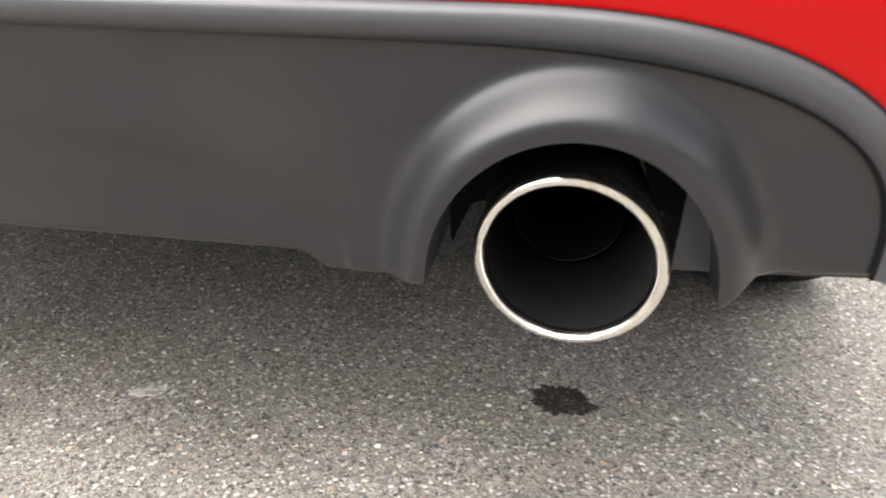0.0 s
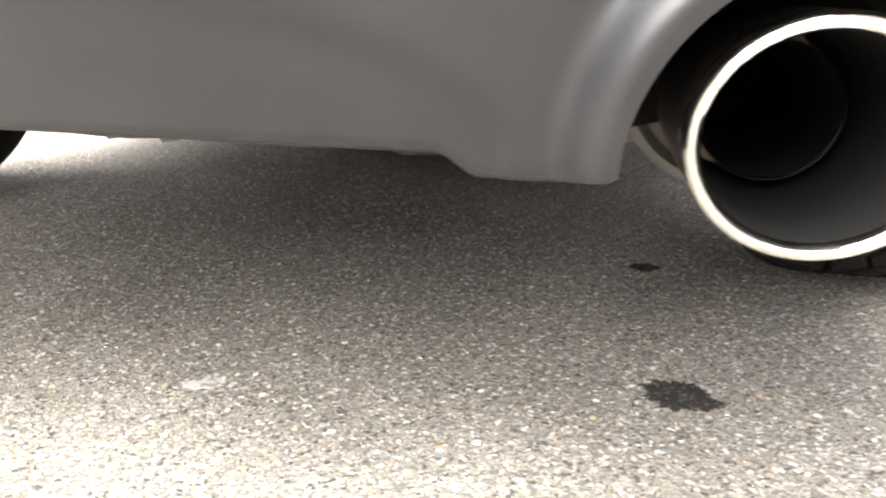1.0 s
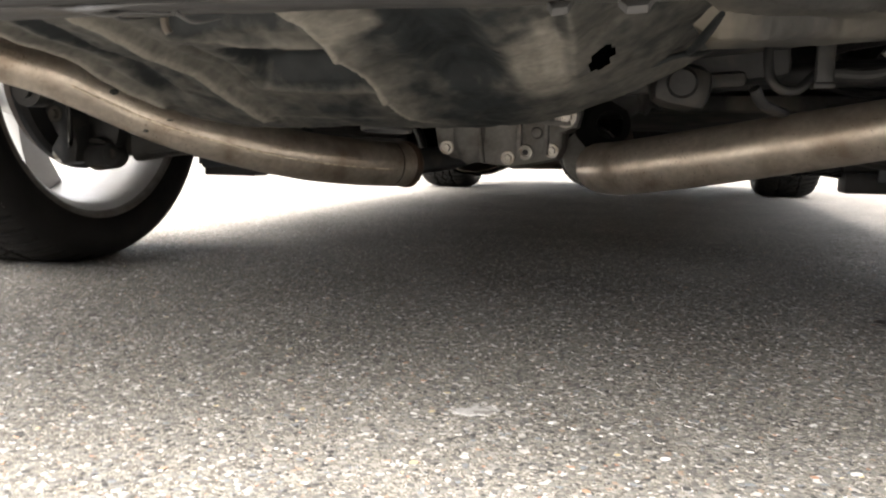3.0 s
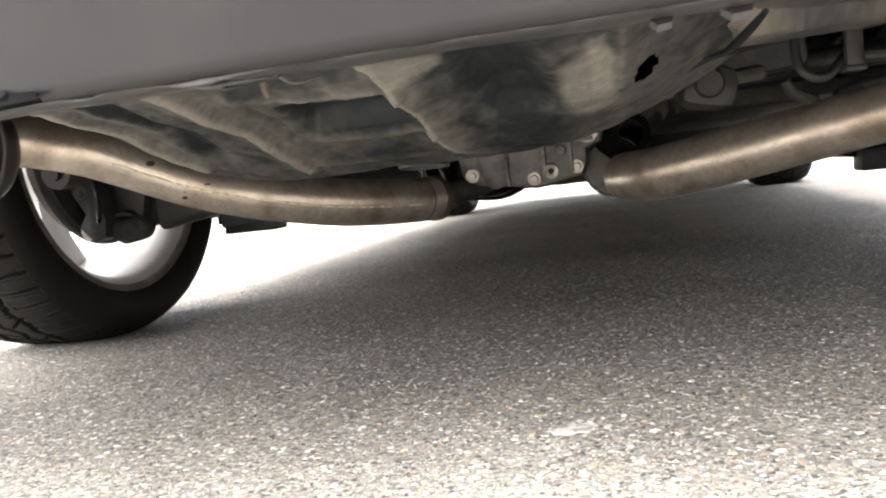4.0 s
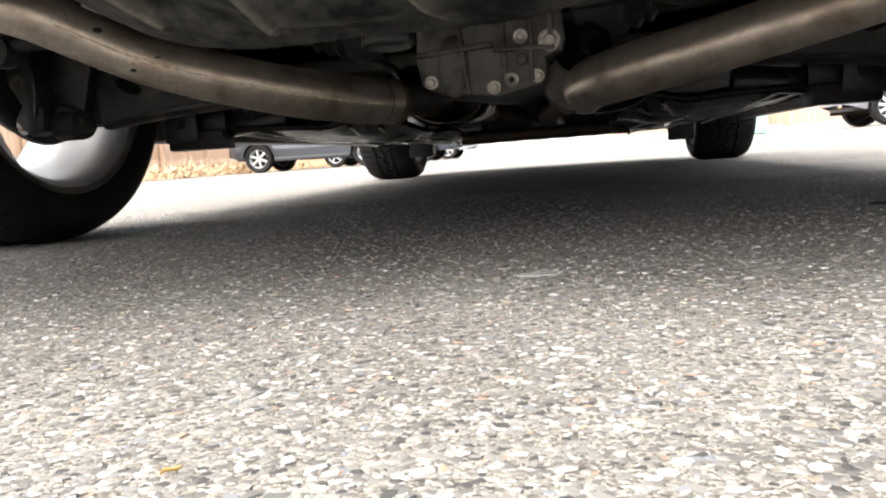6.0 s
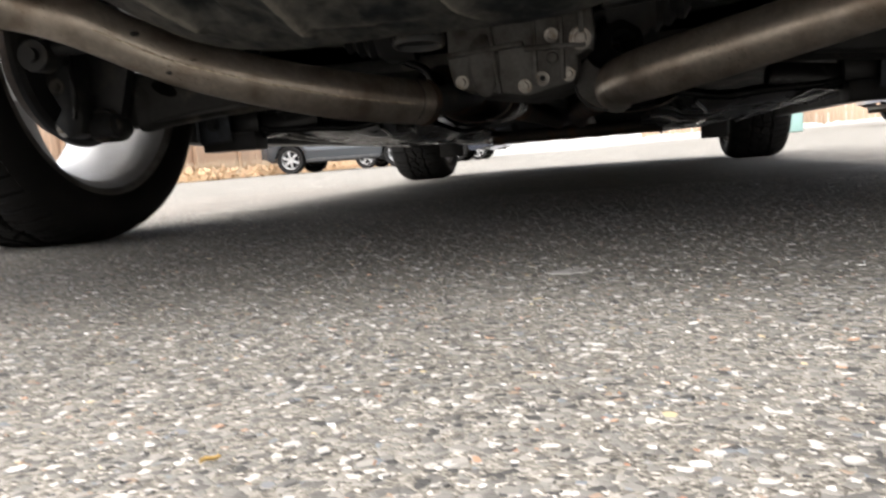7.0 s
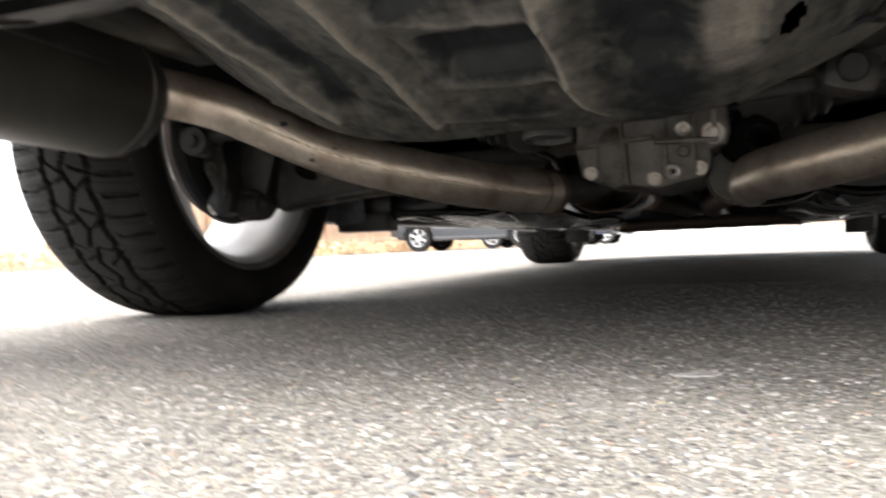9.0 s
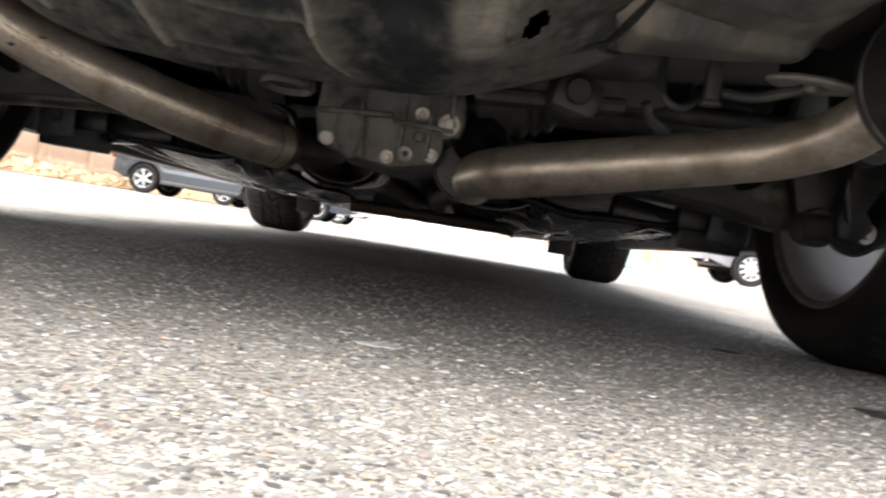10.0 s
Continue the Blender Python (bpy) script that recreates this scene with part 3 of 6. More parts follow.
def bumper_cover():
    us = [-1 + 2 * k / 240 for k in range(241)]
    rows = 26

    def fn(i, j):
        s = abs(us[i])
        sg = math.copysign(1, us[i])
        x, y = side_line(s)
        low = edge_curve(x, *OUTER) if x < OUTER[1] else 0.283 - SIDE_DROP * smoothstep(OUTER[1], 0.82, x)
        if j < 2:
            z = low
            lean = tail_lean(z)
            return sg * x, y + lean + (0.03, 0.004)[j], z + (0.006, -0.001)[j]
        w = (j - 2) / (rows - 3)
        z = low + (0.78 - low) * w
        fade = 1 if x < 0.75 else max(0.0, 1 - (x - 0.75) / 0.14)
        out = 0.02 * (1 - fade) * smoothstep(0.27, 0.55, z)
        return sg * (x + out), y + tail_lean(z) * fade, z
    return grid(fn, 241, rows)


def bumper_liner(sg):
    def fn(i, j):
        x, y = side_line(0.6 + 0.4 * i / 40)
        return sg * (x - 0.006 - 0.004 * (j == 0)), y + 0.012 - 0.004 * (i > 20), 0.279 - SIDE_DROP * smoothstep(OUTER[1], 0.82, x) + 0.3 * j / 6
    return grid(fn, 41, 7, flip=sg < 0)


for sg in (1, -1):
    part("bumper_liner", bumper_liner(sg), BLACK_PLASTIC, bumper)
part("bumper_cover", bumper_cover(), RED, bumper, "glossy red painted bumper skin")


def side_panel():
    n, rows = 150, 14

    def fn(i, j):
        y = -0.51 + (3.52 + 0.51) * i / (n - 1)
        low = 0.235
        for axle in (0.0, AXLE_F):
            if abs(y - axle) < 0.365:
                low = max(low, 0.33 + math.sqrt(0.365 ** 2 - (y - axle) ** 2))
        if y < -0.2:
            low = max(low, 0.285 - SIDE_DROP)
        w = j / (rows - 1)
        z = low + (0.8 - low) * w
        x = 0.885 + 0.022 * math.sin(w * math.pi) - (0.03 * (1 - w) ** 3 if low < 0.25 else 0) - 0.12 * smoothstep(3.0, 3.52, y)
        return x, y, z
    return grid(fn, n, rows, flip=True)


sp = side_panel()
for g in (sp, mirrored(sp)):
    panel = part("side_panel", g, RED, car, "red painted door and wing panels")
    part("panel_liner", ([(p[0] - math.copysign(0.008, p[0]), p[1], p[2] - 0.001) for p in g[0]], [tuple(reversed(q)) for q in g[1]]), BLACK_PLASTIC, panel)


def upper_body():
    prof = [(-0.93, 0.78, 0.83), (-0.9, 0.98, 0.8), (-0.72, 1.06, 0.76), (-0.35, 1.28, 0.66), (0.2, 1.42, 0.58), (1.0, 1.45, 0.58), (1.6, 1.36, 0.6), (2.2, 1.05, 0.72), (2.5, 0.97, 0.76), (3.2, 0.84, 0.74), (3.55, 0.68, 0.68)]

    def fn(i, j):
        y, top, half = prof[j]
        u = -1 + 2 * i / 24
        x = math.copysign(abs(u) ** 0.9, u)
        edge = 0.9 - 0.12 * smoothstep(3.0, 3.55, y) - 0.06 * smoothstep(-0.5, -0.93, y)
        wide = edge + (half - edge) * (1 - abs(u) ** 5)
        z = 0.79 + (top - 0.79) * (1 - abs(u) ** 5)
        return x * wide, y, min(z, max(top, 0.66))
    return grid(fn, 25, len(prof))


part("upper_body", upper_body(), RED, car, "red painted roof, bonnet and boot lid", sharp=60)
part("rear_window", grid(lambda i, j: (-0.55 + 1.1 * i / 8, -0.70 + 0.34 * j / 4, 1.085 + 0.2 * j / 4 - 0.02 * abs(i - 4) / 4), 9, 5), GLASS_DARK, car, "dark tinted rear window")


def front_bumper():
    def fn(i, j):
        u = -1 + 2 * i / 40
        z = 0.205 + 0.495 * j / 8
        return 0.8 * math.sin(u * math.pi / 2), 3.52 + 0.22 * math.cos(u * math.pi / 2) * (1 - 0.2 * abs(j / 8 - 0.4)), z
    return grid(fn, 41, 9, flip=True)


nose = part("front_bumper", front_bumper(), RED, car, "red front bumper")
fb = front_bumper()
part("nose_liner", ([(p[0] * 0.99, p[1] - 0.012, p[2] - 0.004) for p in fb[0]], [tuple(reversed(q)) for q in fb[1]]), BLACK_PLASTIC, nose)

# the floor from below
for size, at in (((1.16, 4.2, 0.02), (0, 1.3, 0.47)), ((1.74, 2.02, 0.02), (0, 1.43, 0.44)), ((1.25, 0.62, 0.02), (0, -0.52, 0.40)), ((1.15, 0.7, 0.02), (0, 0.1, 0.44)), ((1.72, 1.95, 0.03), (0, 1.42, 0.30)), ((1.2, 1.3, 0.03), (0, 3.0, 0.36))):
    part("floor_panel", box(*size, 0.004, at), UNDERSEAL, car, "dark sealed steel floor panel")
for side in (1, -1):
    part("splash_shield", box(0.34, 0.012, 0.40, 0.004, (side * 0.70, -0.395, 0.49)), BLACK_PLASTIC, car, "black plastic splash shield behind the wheel")
part("radiator_support", box(1.35, 0.05, 0.5, 0.01, (0, 3.38, 0.46)), BLACK_PLASTIC, car)
part("bumper_beam", box(1.3, 0.06, 0.10, 0.012, (0, -0.80, 0.42)), BLACK_PLASTIC, car)


def wheel_liner(side, axle):
    def fn(i, j):
        a = math.pi * (-0.03 + 1.03 * i / 24)
        return side * (0.56 + 0.32 * j / 3), axle + 0.375 * math.cos(a), 0.33 + 0.375 * math.sin(a)
    arc = grid(fn, 25, 4)

    def wall(i, j):
        a = math.pi * (-0.08 + 1.16 * i / 24)
        r = 0.375 * j / 3
        return side * 0.56, axle + r * math.cos(a), 0.40 + r * math.sin(a) * 0.8
    return join(arc, grid(wall, 25, 4))


for side in (1, -1):
    for axle in (0.0, AXLE_F):
        part("wheel_liner", wheel_liner(side, axle), BLACK_PLASTIC, car)


# ---- spare wheel well ----
def well_height(x, y):
    pts = [(-0.80, 0.318), (-0.69, 0.304), (-0.55, 0.283), (-0.47, 0.258), (-0.42, 0.243), (-0.37, 0.231), (-0.32, 0.238), (-0.285, 0.275), (-0.26, 0.33), (-0.24, 0.39)]
    for (a, za), (b, zb) in zip(pts, pts[1:]):
        if y <= b:
            z = za + (zb - za) * smoothstep(a, b, y) * 0.5 + (zb - za) * 0.5 * min(1, max(0, (y - a) / (b - a)))
            break
    else:
        z = pts[-1][1]
    z += 1.6 * max(0.0, -0.2 - x) ** 2 + 1.35 * max(0.0, x - 0.05) ** 2
    fade = 1 - smoothstep(-0.455, -0.375, y)
    for crest, reach, high in WELL_RIDGES:
        d, side, w = ridge_distance(crest, x, y)
        if d < 0.05:
            k = max(0.0, 1 - d / (reach[0] if side > 0 else reach[1]))
            z -= high * k ** 1.15 * fade
    for x0, x1, y0, y1, deep, soft in WELL_PRESSINGS:
        z += deep * smoothstep(x0, x0 + soft, x) * (1 - smoothstep(x1 - soft, x1, x)) * smoothstep(y0, y0 + soft, y) * (1 - smoothstep(y1 - soft, y1, y)) * fade
    z += 0.004 * noise.noise((x * 9, y * 9, 0)) + 0.0012 * noise.noise((x * 30, y * 30, 2)) + 0.0012 * noise.noise((x * 90, y * 90, 5))
    z -= 0.012 * math.exp(-(((x - 0.15) / 0.05) ** 2 + ((y + 0.52) / 0.09) ** 2))
    return z


# pressed ridges: crest line, reach to its right and left, height
WELL_RIDGES = [([(-0.154, -0.76), (-0.158, -0.69), (-0.164, -0.6), (-0.166, -0.53), (-0.16, -0.45), (-0.156, -0.41)], (0.010, 0.03), 0.013),
               ([(-0.28, -0.76), (-0.288, -0.66), (-0.295, -0.56), (-0.289, -0.5), (-0.268, -0.44)], (0.014, 0.035), 0.013),
               ([(0.005, -0.76), (0.003, -0.69), (-0.001, -0.62), (-0.005, -0.55), (-0.004, -0.46), (0.02, -0.4)], (0.045, 0.008), 0.013),
               ([(-0.13, -0.632), (-0.085, -0.614), (-0.008, -0.609)], (0.012, 0.02), 0.007),
               ([(-0.12, -0.494), (-0.064, -0.485), (-0.006, -0.485)], (0.008, 0.012), 0.006),
               ([(-0.155, -0.425), (-0.094, -0.411), (-0.03, -0.411)], (0.008, 0.012), 0.005),
               ([(0.175, -0.76), (0.178, -0.6), (0.172, -0.5)], (0.03, 0.012), 0.007)]
WELL_PRESSINGS = [(-0.128, -0.006, -0.76, -0.632, 0.022, 0.014), (-0.118, -0.008, -0.592, -0.498, 0.02, 0.014), (-0.262, -0.215, -0.74, -0.44, 0.012, 0.02),
                  (0.045, 0.12, -0.74, -0.48, 0.014, 0.026), (-0.148, -0.13, -0.60, -0.48, 0.006, 0.008)]


def ridge_distance(line, x, y):
    best, side, fade = 9.0, 1, 1.0
    for k, ((ax, ay), (bx, by)) in enumerate(zip(line, line[1:])):
        dx, dy = bx - ax, by - ay
        L2 = dx * dx + dy * dy
        t = ((x - ax) * dx + (y - ay) * dy) / L2
        q = min(1.0, max(0.0, t))
        d = math.hypot(x - ax - dx * q, y - ay - dy * q)
        if d < best:
            best, side = d, 1 if (x - ax) * dy - (y - ay) * dx > 0 else -1
    return best, side, 1.0


def torn_edge(x, y):
    """Below 1 inside the torn hole."""
    dx, dy = (x - 0.1925) / 0.0085, (y + 0.494) / 0.021
    a = math.atan2(dy, dx)
    return math.hypot(dx, dy) / (1 + 0.28 * noise.noise((math.cos(a) * 1.7, math.sin(a) * 1.7, 4)) + 0.18 * noise.noise((math.cos(a) * 5, math.sin(a) * 5, 1)))


def patch(x, y, x0, x1, y0, y1, soft):
    """1 inside a rectangle with ragged, fading borders."""
    x += 0.004 * noise.noise((x * 45, y * 30, 1))
    y += 0.006 * noise.noise((x * 30, y * 30, 6))
    return smoothstep(x0 - soft, x0 + soft, x) * (1 - smoothstep(x1 - soft, x1 + soft, x)) * smoothstep(y0 - soft, y0 + soft, y) * (1 - smoothstep(y1 - soft, y1 + soft, y))


def well_dust_shade(x, y):
    """Road-dust films on slopes and crests, with lit flanks and pocket shade painted in."""
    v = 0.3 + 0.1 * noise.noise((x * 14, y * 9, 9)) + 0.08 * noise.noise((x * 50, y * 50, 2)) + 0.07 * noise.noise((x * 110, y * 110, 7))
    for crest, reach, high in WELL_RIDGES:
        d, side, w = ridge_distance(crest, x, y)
        # the wide one-sided band paints the lit flank of each high ridge
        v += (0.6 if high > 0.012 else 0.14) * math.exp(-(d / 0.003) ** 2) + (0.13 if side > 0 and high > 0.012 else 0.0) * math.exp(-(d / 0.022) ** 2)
    # lower values put the shade of the pressed pockets into the colour
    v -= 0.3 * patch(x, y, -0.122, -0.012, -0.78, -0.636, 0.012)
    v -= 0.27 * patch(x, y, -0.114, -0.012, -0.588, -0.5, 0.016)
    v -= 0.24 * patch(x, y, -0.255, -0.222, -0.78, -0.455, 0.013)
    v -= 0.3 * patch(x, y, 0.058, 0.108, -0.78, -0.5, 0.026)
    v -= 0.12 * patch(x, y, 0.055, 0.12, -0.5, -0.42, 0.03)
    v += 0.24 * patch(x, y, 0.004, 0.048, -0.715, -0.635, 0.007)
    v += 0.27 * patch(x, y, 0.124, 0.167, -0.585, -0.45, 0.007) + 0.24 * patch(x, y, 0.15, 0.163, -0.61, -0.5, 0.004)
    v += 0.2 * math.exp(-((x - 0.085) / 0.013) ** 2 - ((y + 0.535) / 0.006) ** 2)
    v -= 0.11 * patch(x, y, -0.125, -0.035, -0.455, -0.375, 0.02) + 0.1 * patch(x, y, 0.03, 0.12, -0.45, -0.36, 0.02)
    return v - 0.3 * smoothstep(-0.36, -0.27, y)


def well_mesh():
    nx, ny = 330, 190
    g = grid(lambda i, j: (-0.47 + 0.87 * i / (nx - 1), -0.80 + 0.56 * j / (ny - 1), well_height(-0.47 + 0.87 * i / (nx - 1), -0.80 + 0.56 * j / (ny - 1))), nx, ny, flip=True)
    keep = [q for q in g[1] if min(torn_edge(*g[0][k][:2]) for k in q) > 1]
    return mesh_of("spare_wheel_well", (g[0], keep), CAKED, 180)


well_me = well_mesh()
layer = well_me.attributes.new("dust_shade", "FLOAT", "POINT")
layer.data.foreach_set("value", [well_dust_shade(p.co.x, p.co.y) for p in well_me.vertices])
well = part("spare_wheel_well", well_me, None, car, "dusty black spare wheel well, pressed ridges with painted-in shading")
DRAIN = pose(-0.064, -0.303, 0.2265, -5, 0, 0)
collar = part("drain_ring", moved(lathe([(0.0285, 0.085), (0.029, 0.014), (0.0305, 0.011), (0.0308, 0.003), (0.0295, 0.0), (0.027, 0.0), (0.026, 0.002), (0.0255, 0.012)], 40), DRAIN), GRIME, well, "round dusty drain collar under the well")
part("drain_plug", moved(lathe([(0.0, 0.007), (0.0262, 0.007)], 32), DRAIN), GRIME, well)
for k in range(7):
    a = math.radians(200 + 23 * k)
    part("collar_notch", moved(box(0.0018, 0.0024, 0.006, 0.0004), DRAIN @ Matrix.Translation((0.0305 * math.cos(a), 0.0305 * math.sin(a), 0.009)) @ pose(0, 0, 0, 0, 0, math.degrees(a) - 90)), SOOT, well)

# ---- exhaust ----
PIPE_R = 0.0325


def left_radius(w):
    return 0.0305 + 0.002 * smoothstep(0.3, 0.7, w)


def right_radius(w):
    return 0.0338 - 0.0042 * smoothstep(0.3, 0.75, w)


left_line = [(-0.565, -0.47, 0.317), (-0.514, -0.407, 0.308), (-0.464, -0.373, 0.291), (-0.421, -0.335, 0.267), (-0.371, -0.304, 0.241), (-0.321, -0.279, 0.223), (-0.27, -0.246, 0.208), (-0.22, -0.2, 0.195), (-0.178, -0.144, 0.1875), (-0.149, -0.095, 0.184), (-0.131, -0.06, 0.1825), (-0.121, -0.04, 0.182)]
right_line = [(0.158, 0.133, 0.185), (0.16, 0.02, 0.184), (0.168, -0.073, 0.185), (0.2, -0.152, 0.187), (0.265, -0.204, 0.198), (0.33, -0.24, 0.21), (0.388, -0.27, 0.221), (0.44, -0.3, 0.231), (0.485, -0.332, 0.241), (0.525, -0.38, 0.261), (0.553, -0.44, 0.298), (0.567, -0.5, 0.325)]
pl = part("exhaust_pipe", tube(left_line, left_radius, 40, 10, rough=0.012), PIPE, car, "heat-browned steel tail pipe bent under the axle", sharp=60)
pr = part("exhaust_pipe", tube(right_line, right_radius, 40, 10, rough=0.012), PIPE, car, "heat-browned steel tail pipe with an elbow", sharp=60)


def ring_round(line, k, r, w, thick, n=40):
    p = smooth_path(line, 10)
    a, d = p[k], (p[min(k + 1, len(p) - 1)] - p[max(k - 1, 0)]).normalized()
    m = Matrix.Translation(a) @ frame_to(d)
    return lathe([(r - 0.001, -w / 2), (r + thick, -w / 2 + thick * 0.5), (r + thick, w / 2 - thick * 0.5), (r - 0.001, w / 2)], n, m)


part("pipe_clamp", join(ring_round(left_line, 107, PIPE_R, 0.010, 0.0018), ring_round(left_line, 104, PIPE_R, 0.003, 0.0008)), PIPE_DARK, pl, "pressed clamp ring at the pipe's end")
part("clamp_groove", join(ring_round(left_line, 109, PIPE_R - 0.001, 0.004, 0.0016), ring_round(left_line, 95, PIPE_R, 0.0016, 0.0003)), SOOT, pl, "sooty groove beside the ring")
def lengthwise_seam(line, lean, k0, k1):
    """A thin pale weld line along a pipe, on the side that lean points to."""
    path = smooth_path(line, 10)
    pts = []
    for k in range(k0, k1, 2):
        d = (path[k + 1] - path[k - 1]).normalized()
        side = Vector(lean) - d * d.dot(Vector(lean))
        pts.append(path[k] + side.normalized() * (left_radius(k / len(path)) - 0.0008))
    return tube(pts, lambda w: 0.0016 + 0.0009 * noise.noise((w * 70, 0, 0)), 6, 2)


part("weld_line", lengthwise_seam(left_line, (0.3, -0.8, -0.13), 24, 92), WELD, pl, "pale lengthwise weld line")


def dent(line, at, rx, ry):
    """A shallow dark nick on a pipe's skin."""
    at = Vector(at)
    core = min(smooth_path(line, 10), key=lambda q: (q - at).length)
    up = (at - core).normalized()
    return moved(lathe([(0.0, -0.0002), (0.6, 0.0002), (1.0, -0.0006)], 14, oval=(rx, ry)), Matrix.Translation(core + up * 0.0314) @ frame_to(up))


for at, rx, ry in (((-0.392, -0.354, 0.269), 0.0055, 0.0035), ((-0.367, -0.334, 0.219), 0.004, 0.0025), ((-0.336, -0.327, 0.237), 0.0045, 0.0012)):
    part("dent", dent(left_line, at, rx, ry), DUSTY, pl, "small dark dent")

for s in (-1, 1):
    a, b = Vector((s * 0.549, -0.735 if s < 0 else -0.63, 0.302 if s > 0 else 0.309)), Vector((s * 0.566, -0.43, 0.297 if s > 0 else 0.304))
    L = (b - a).length
    prof = [(0.040, 0.010), (0.055, 0.008), (0.064, 0.004), (0.070, 0.0), (0.0765, 0.002), (0.0775, 0.008), (0.0755, 0.014), (0.0755, L - 0.05), (0.074, L - 0.03), (0.066, L - 0.012), (0.05, L - 0.002), (0.0, L)]
    mf = part("muffler", moved(lathe(prof, 56, oval=(1.0, 1.0)), Matrix.Translation(a) @ frame_to(b - a)), MUFFLER, car, "dull steel silencer can", sharp=40)
    part("end_cap", moved(lathe([(0.040, 0.009), (0.052, 0.0065), (0.063, 0.0025)], 40), Matrix.Translation(a + Vector((0, -0.001, 0))) @ frame_to(b - a)), RUST, mf, "rust-speckled end cap")
    part("seam_ring", moved(lathe([(0.075, L - 0.052), (0.0775, L - 0.05), (0.0775, L - 0.046), (0.0745, L - 0.044)], 56), Matrix.Translation(a) @ frame_to(b - a)), GRIME, mf, "rolled seam of the can")
    part("fold_seam", tube([a + Vector((-s * 0.0745, 0.02, 0.012)), b + Vector((-s * 0.0745, -0.055, 0.012))], 0.0025, 8, 4), MUFFLER, mf)


def tailpipe_tip(s):
    # the tube keeps the straight axis; its mouth is cut at a slant
    base = Matrix.Translation((s * 0.5515, -0.879, 0.2945)) @ frame_to((s * 0.03, -1, -0.03))
    prof = [(0.0412, -0.135), (0.0418, -0.118), (0.0438, -0.1), (0.0454, -0.06), (0.0449, -0.007), (0.0457, -0.002), (0.048, 0.0005), (0.0506, 0.0), (0.0526, -0.004), (0.0524, -0.02), (0.0522, -0.1), (0.0516, -0.16), (0.044, -0.172)]

    if s < 0:
        prof[10:] = [(0.0505, -0.05), (0.043, -0.075), (0.036, -0.084)]

    def slant(p):
        q = Vector(p)
        k = smoothstep(-0.09, 0.0, q.z)
        d = base.to_3x3() @ Vector((q.x, q.y, 0))
        q.z += k * (0.17 * s * d.x + 0.21 * d.z)
        return q
    g = lathe(prof, 72)
    g = [tuple(base @ slant(p)) for p in g[0]], g[1]
    n = 72
    # bright lip, dark inside and burnt outside are three meshes
    rows = {"mouth": (4, 9), "inner": (0, 4), "outer": (9, 12)}
    out = {}
    for k, (a, b) in rows.items():
        out[k] = (g[0][a * n:(b + 1) * n], [tuple(q) for q in grid(lambda i, j: (0, 0, 0), n, b - a + 1, wrap_u=True)[1]])
    core = lathe([(0.0345, -0.30), (0.0345, -0.1), (0.0352, -0.0975), (0.0362, -0.0975), (0.0366, -0.101), (0.0366, -0.15)], 56)
    out["core"] = [tuple(base @ Vector(p)) for p in core[0]], core[1]
    plug = lathe([(0.0, -0.296), (0.0365, -0.296)], 40)
    out["plug"] = [tuple(base @ Vector(p)) for p in plug[0]], plug[1]
    return out


for s in (1, -1):
    t = tailpipe_tip(s)
    tip = part("exhaust_tip", t["mouth"], CHROME, car, "round tail pipe trim with a bright chrome lip", sharp=60)
    part("outer_sleeve", t["outer"], SLEEVE if s > 0 else PIPE, tip, "heat-stained sleeve")
    part("inner_sleeve", t["inner"], SOOT_AND_SHADE, tip, "sooty black inside")
    part("inner_ring", t["core"], SOOT_AND_SHADE if s > 0 else RUST, tip, "inner pipe with a thin bright edge")
    # added black end disc, in place of the shade deep in the bore
    part("bore_shade", t["plug"], SOOT_AND_SHADE, tip)
    lip = lathe([(0.0344, -0.099), (0.0346, -0.0972), (0.0351, -0.0968), (0.0354, -0.0972)], 56)
    base = Matrix.Translation((s * 0.5515, -0.879, 0.2945)) @ frame_to((s * 0.03, -1, -0.03))
    part("ring_edge", moved(lip, base), RING_STEEL, tip, "worn edge of the inner pipe")



# Added black half-tube: hides lit parts and stands for the opening's shade.
def arch_shade_liner():
    ring = [math.radians(-12 + 204 * k / 40) for k in range(41)]
    prof = ((0.079, -0.80), (0.080, -0.76), (0.080, -0.705), (0.052, -0.70), (0.049, -0.70))
    return grid(lambda i, j: (0.553 + prof[j][0] * math.cos(ring[i]), prof[j][1], 0.292 + prof[j][0] * 1.06 * math.sin(ring[i])), 41, len(prof))


part("arch_shade_liner", arch_shade_liner(), SOOT_AND_SHADE, bumper, "added black liner that gives the tail pipe opening its shade")

# cans and pipes ahead of the axle
part("resonator", lathe([(0.03, 0), (0.033, 0.03), (0.045, 0.06), (0.045, 0.45), (0.033, 0.5), (0.03, 0.7)], 36, Matrix.Translation((0.158, 0.12, 0.222)) @ frame_to((-0.04, 1, 0.0))), PIPE_DARK, car, "soot-dark resonator can")
part("resonator", lathe([(0.03, 0), (0.033, 0.05), (0.045, 0.08), (0.045, 0.45), (0.033, 0.5), (0.03, 0.7)], 36, Matrix.Translation((-0.158, 0.16, 0.222)) @ frame_to((0.1, 1, 0.0))), PIPE_DARK, car, "soot-dark resonator can")
part("pipe_flange", lathe([(0.0, -0.001), (0.03, -0.002), (0.036, -0.003), (0.0415, -0.003), (0.0425, 0.0), (0.0415, 0.003), (0.034, 0.003)], 40, Matrix.Translation((0.141, 0.05, 0.199)) @ frame_to((0.05, 1, 0.02))), CAST, car, "pale round flange behind the elbow")
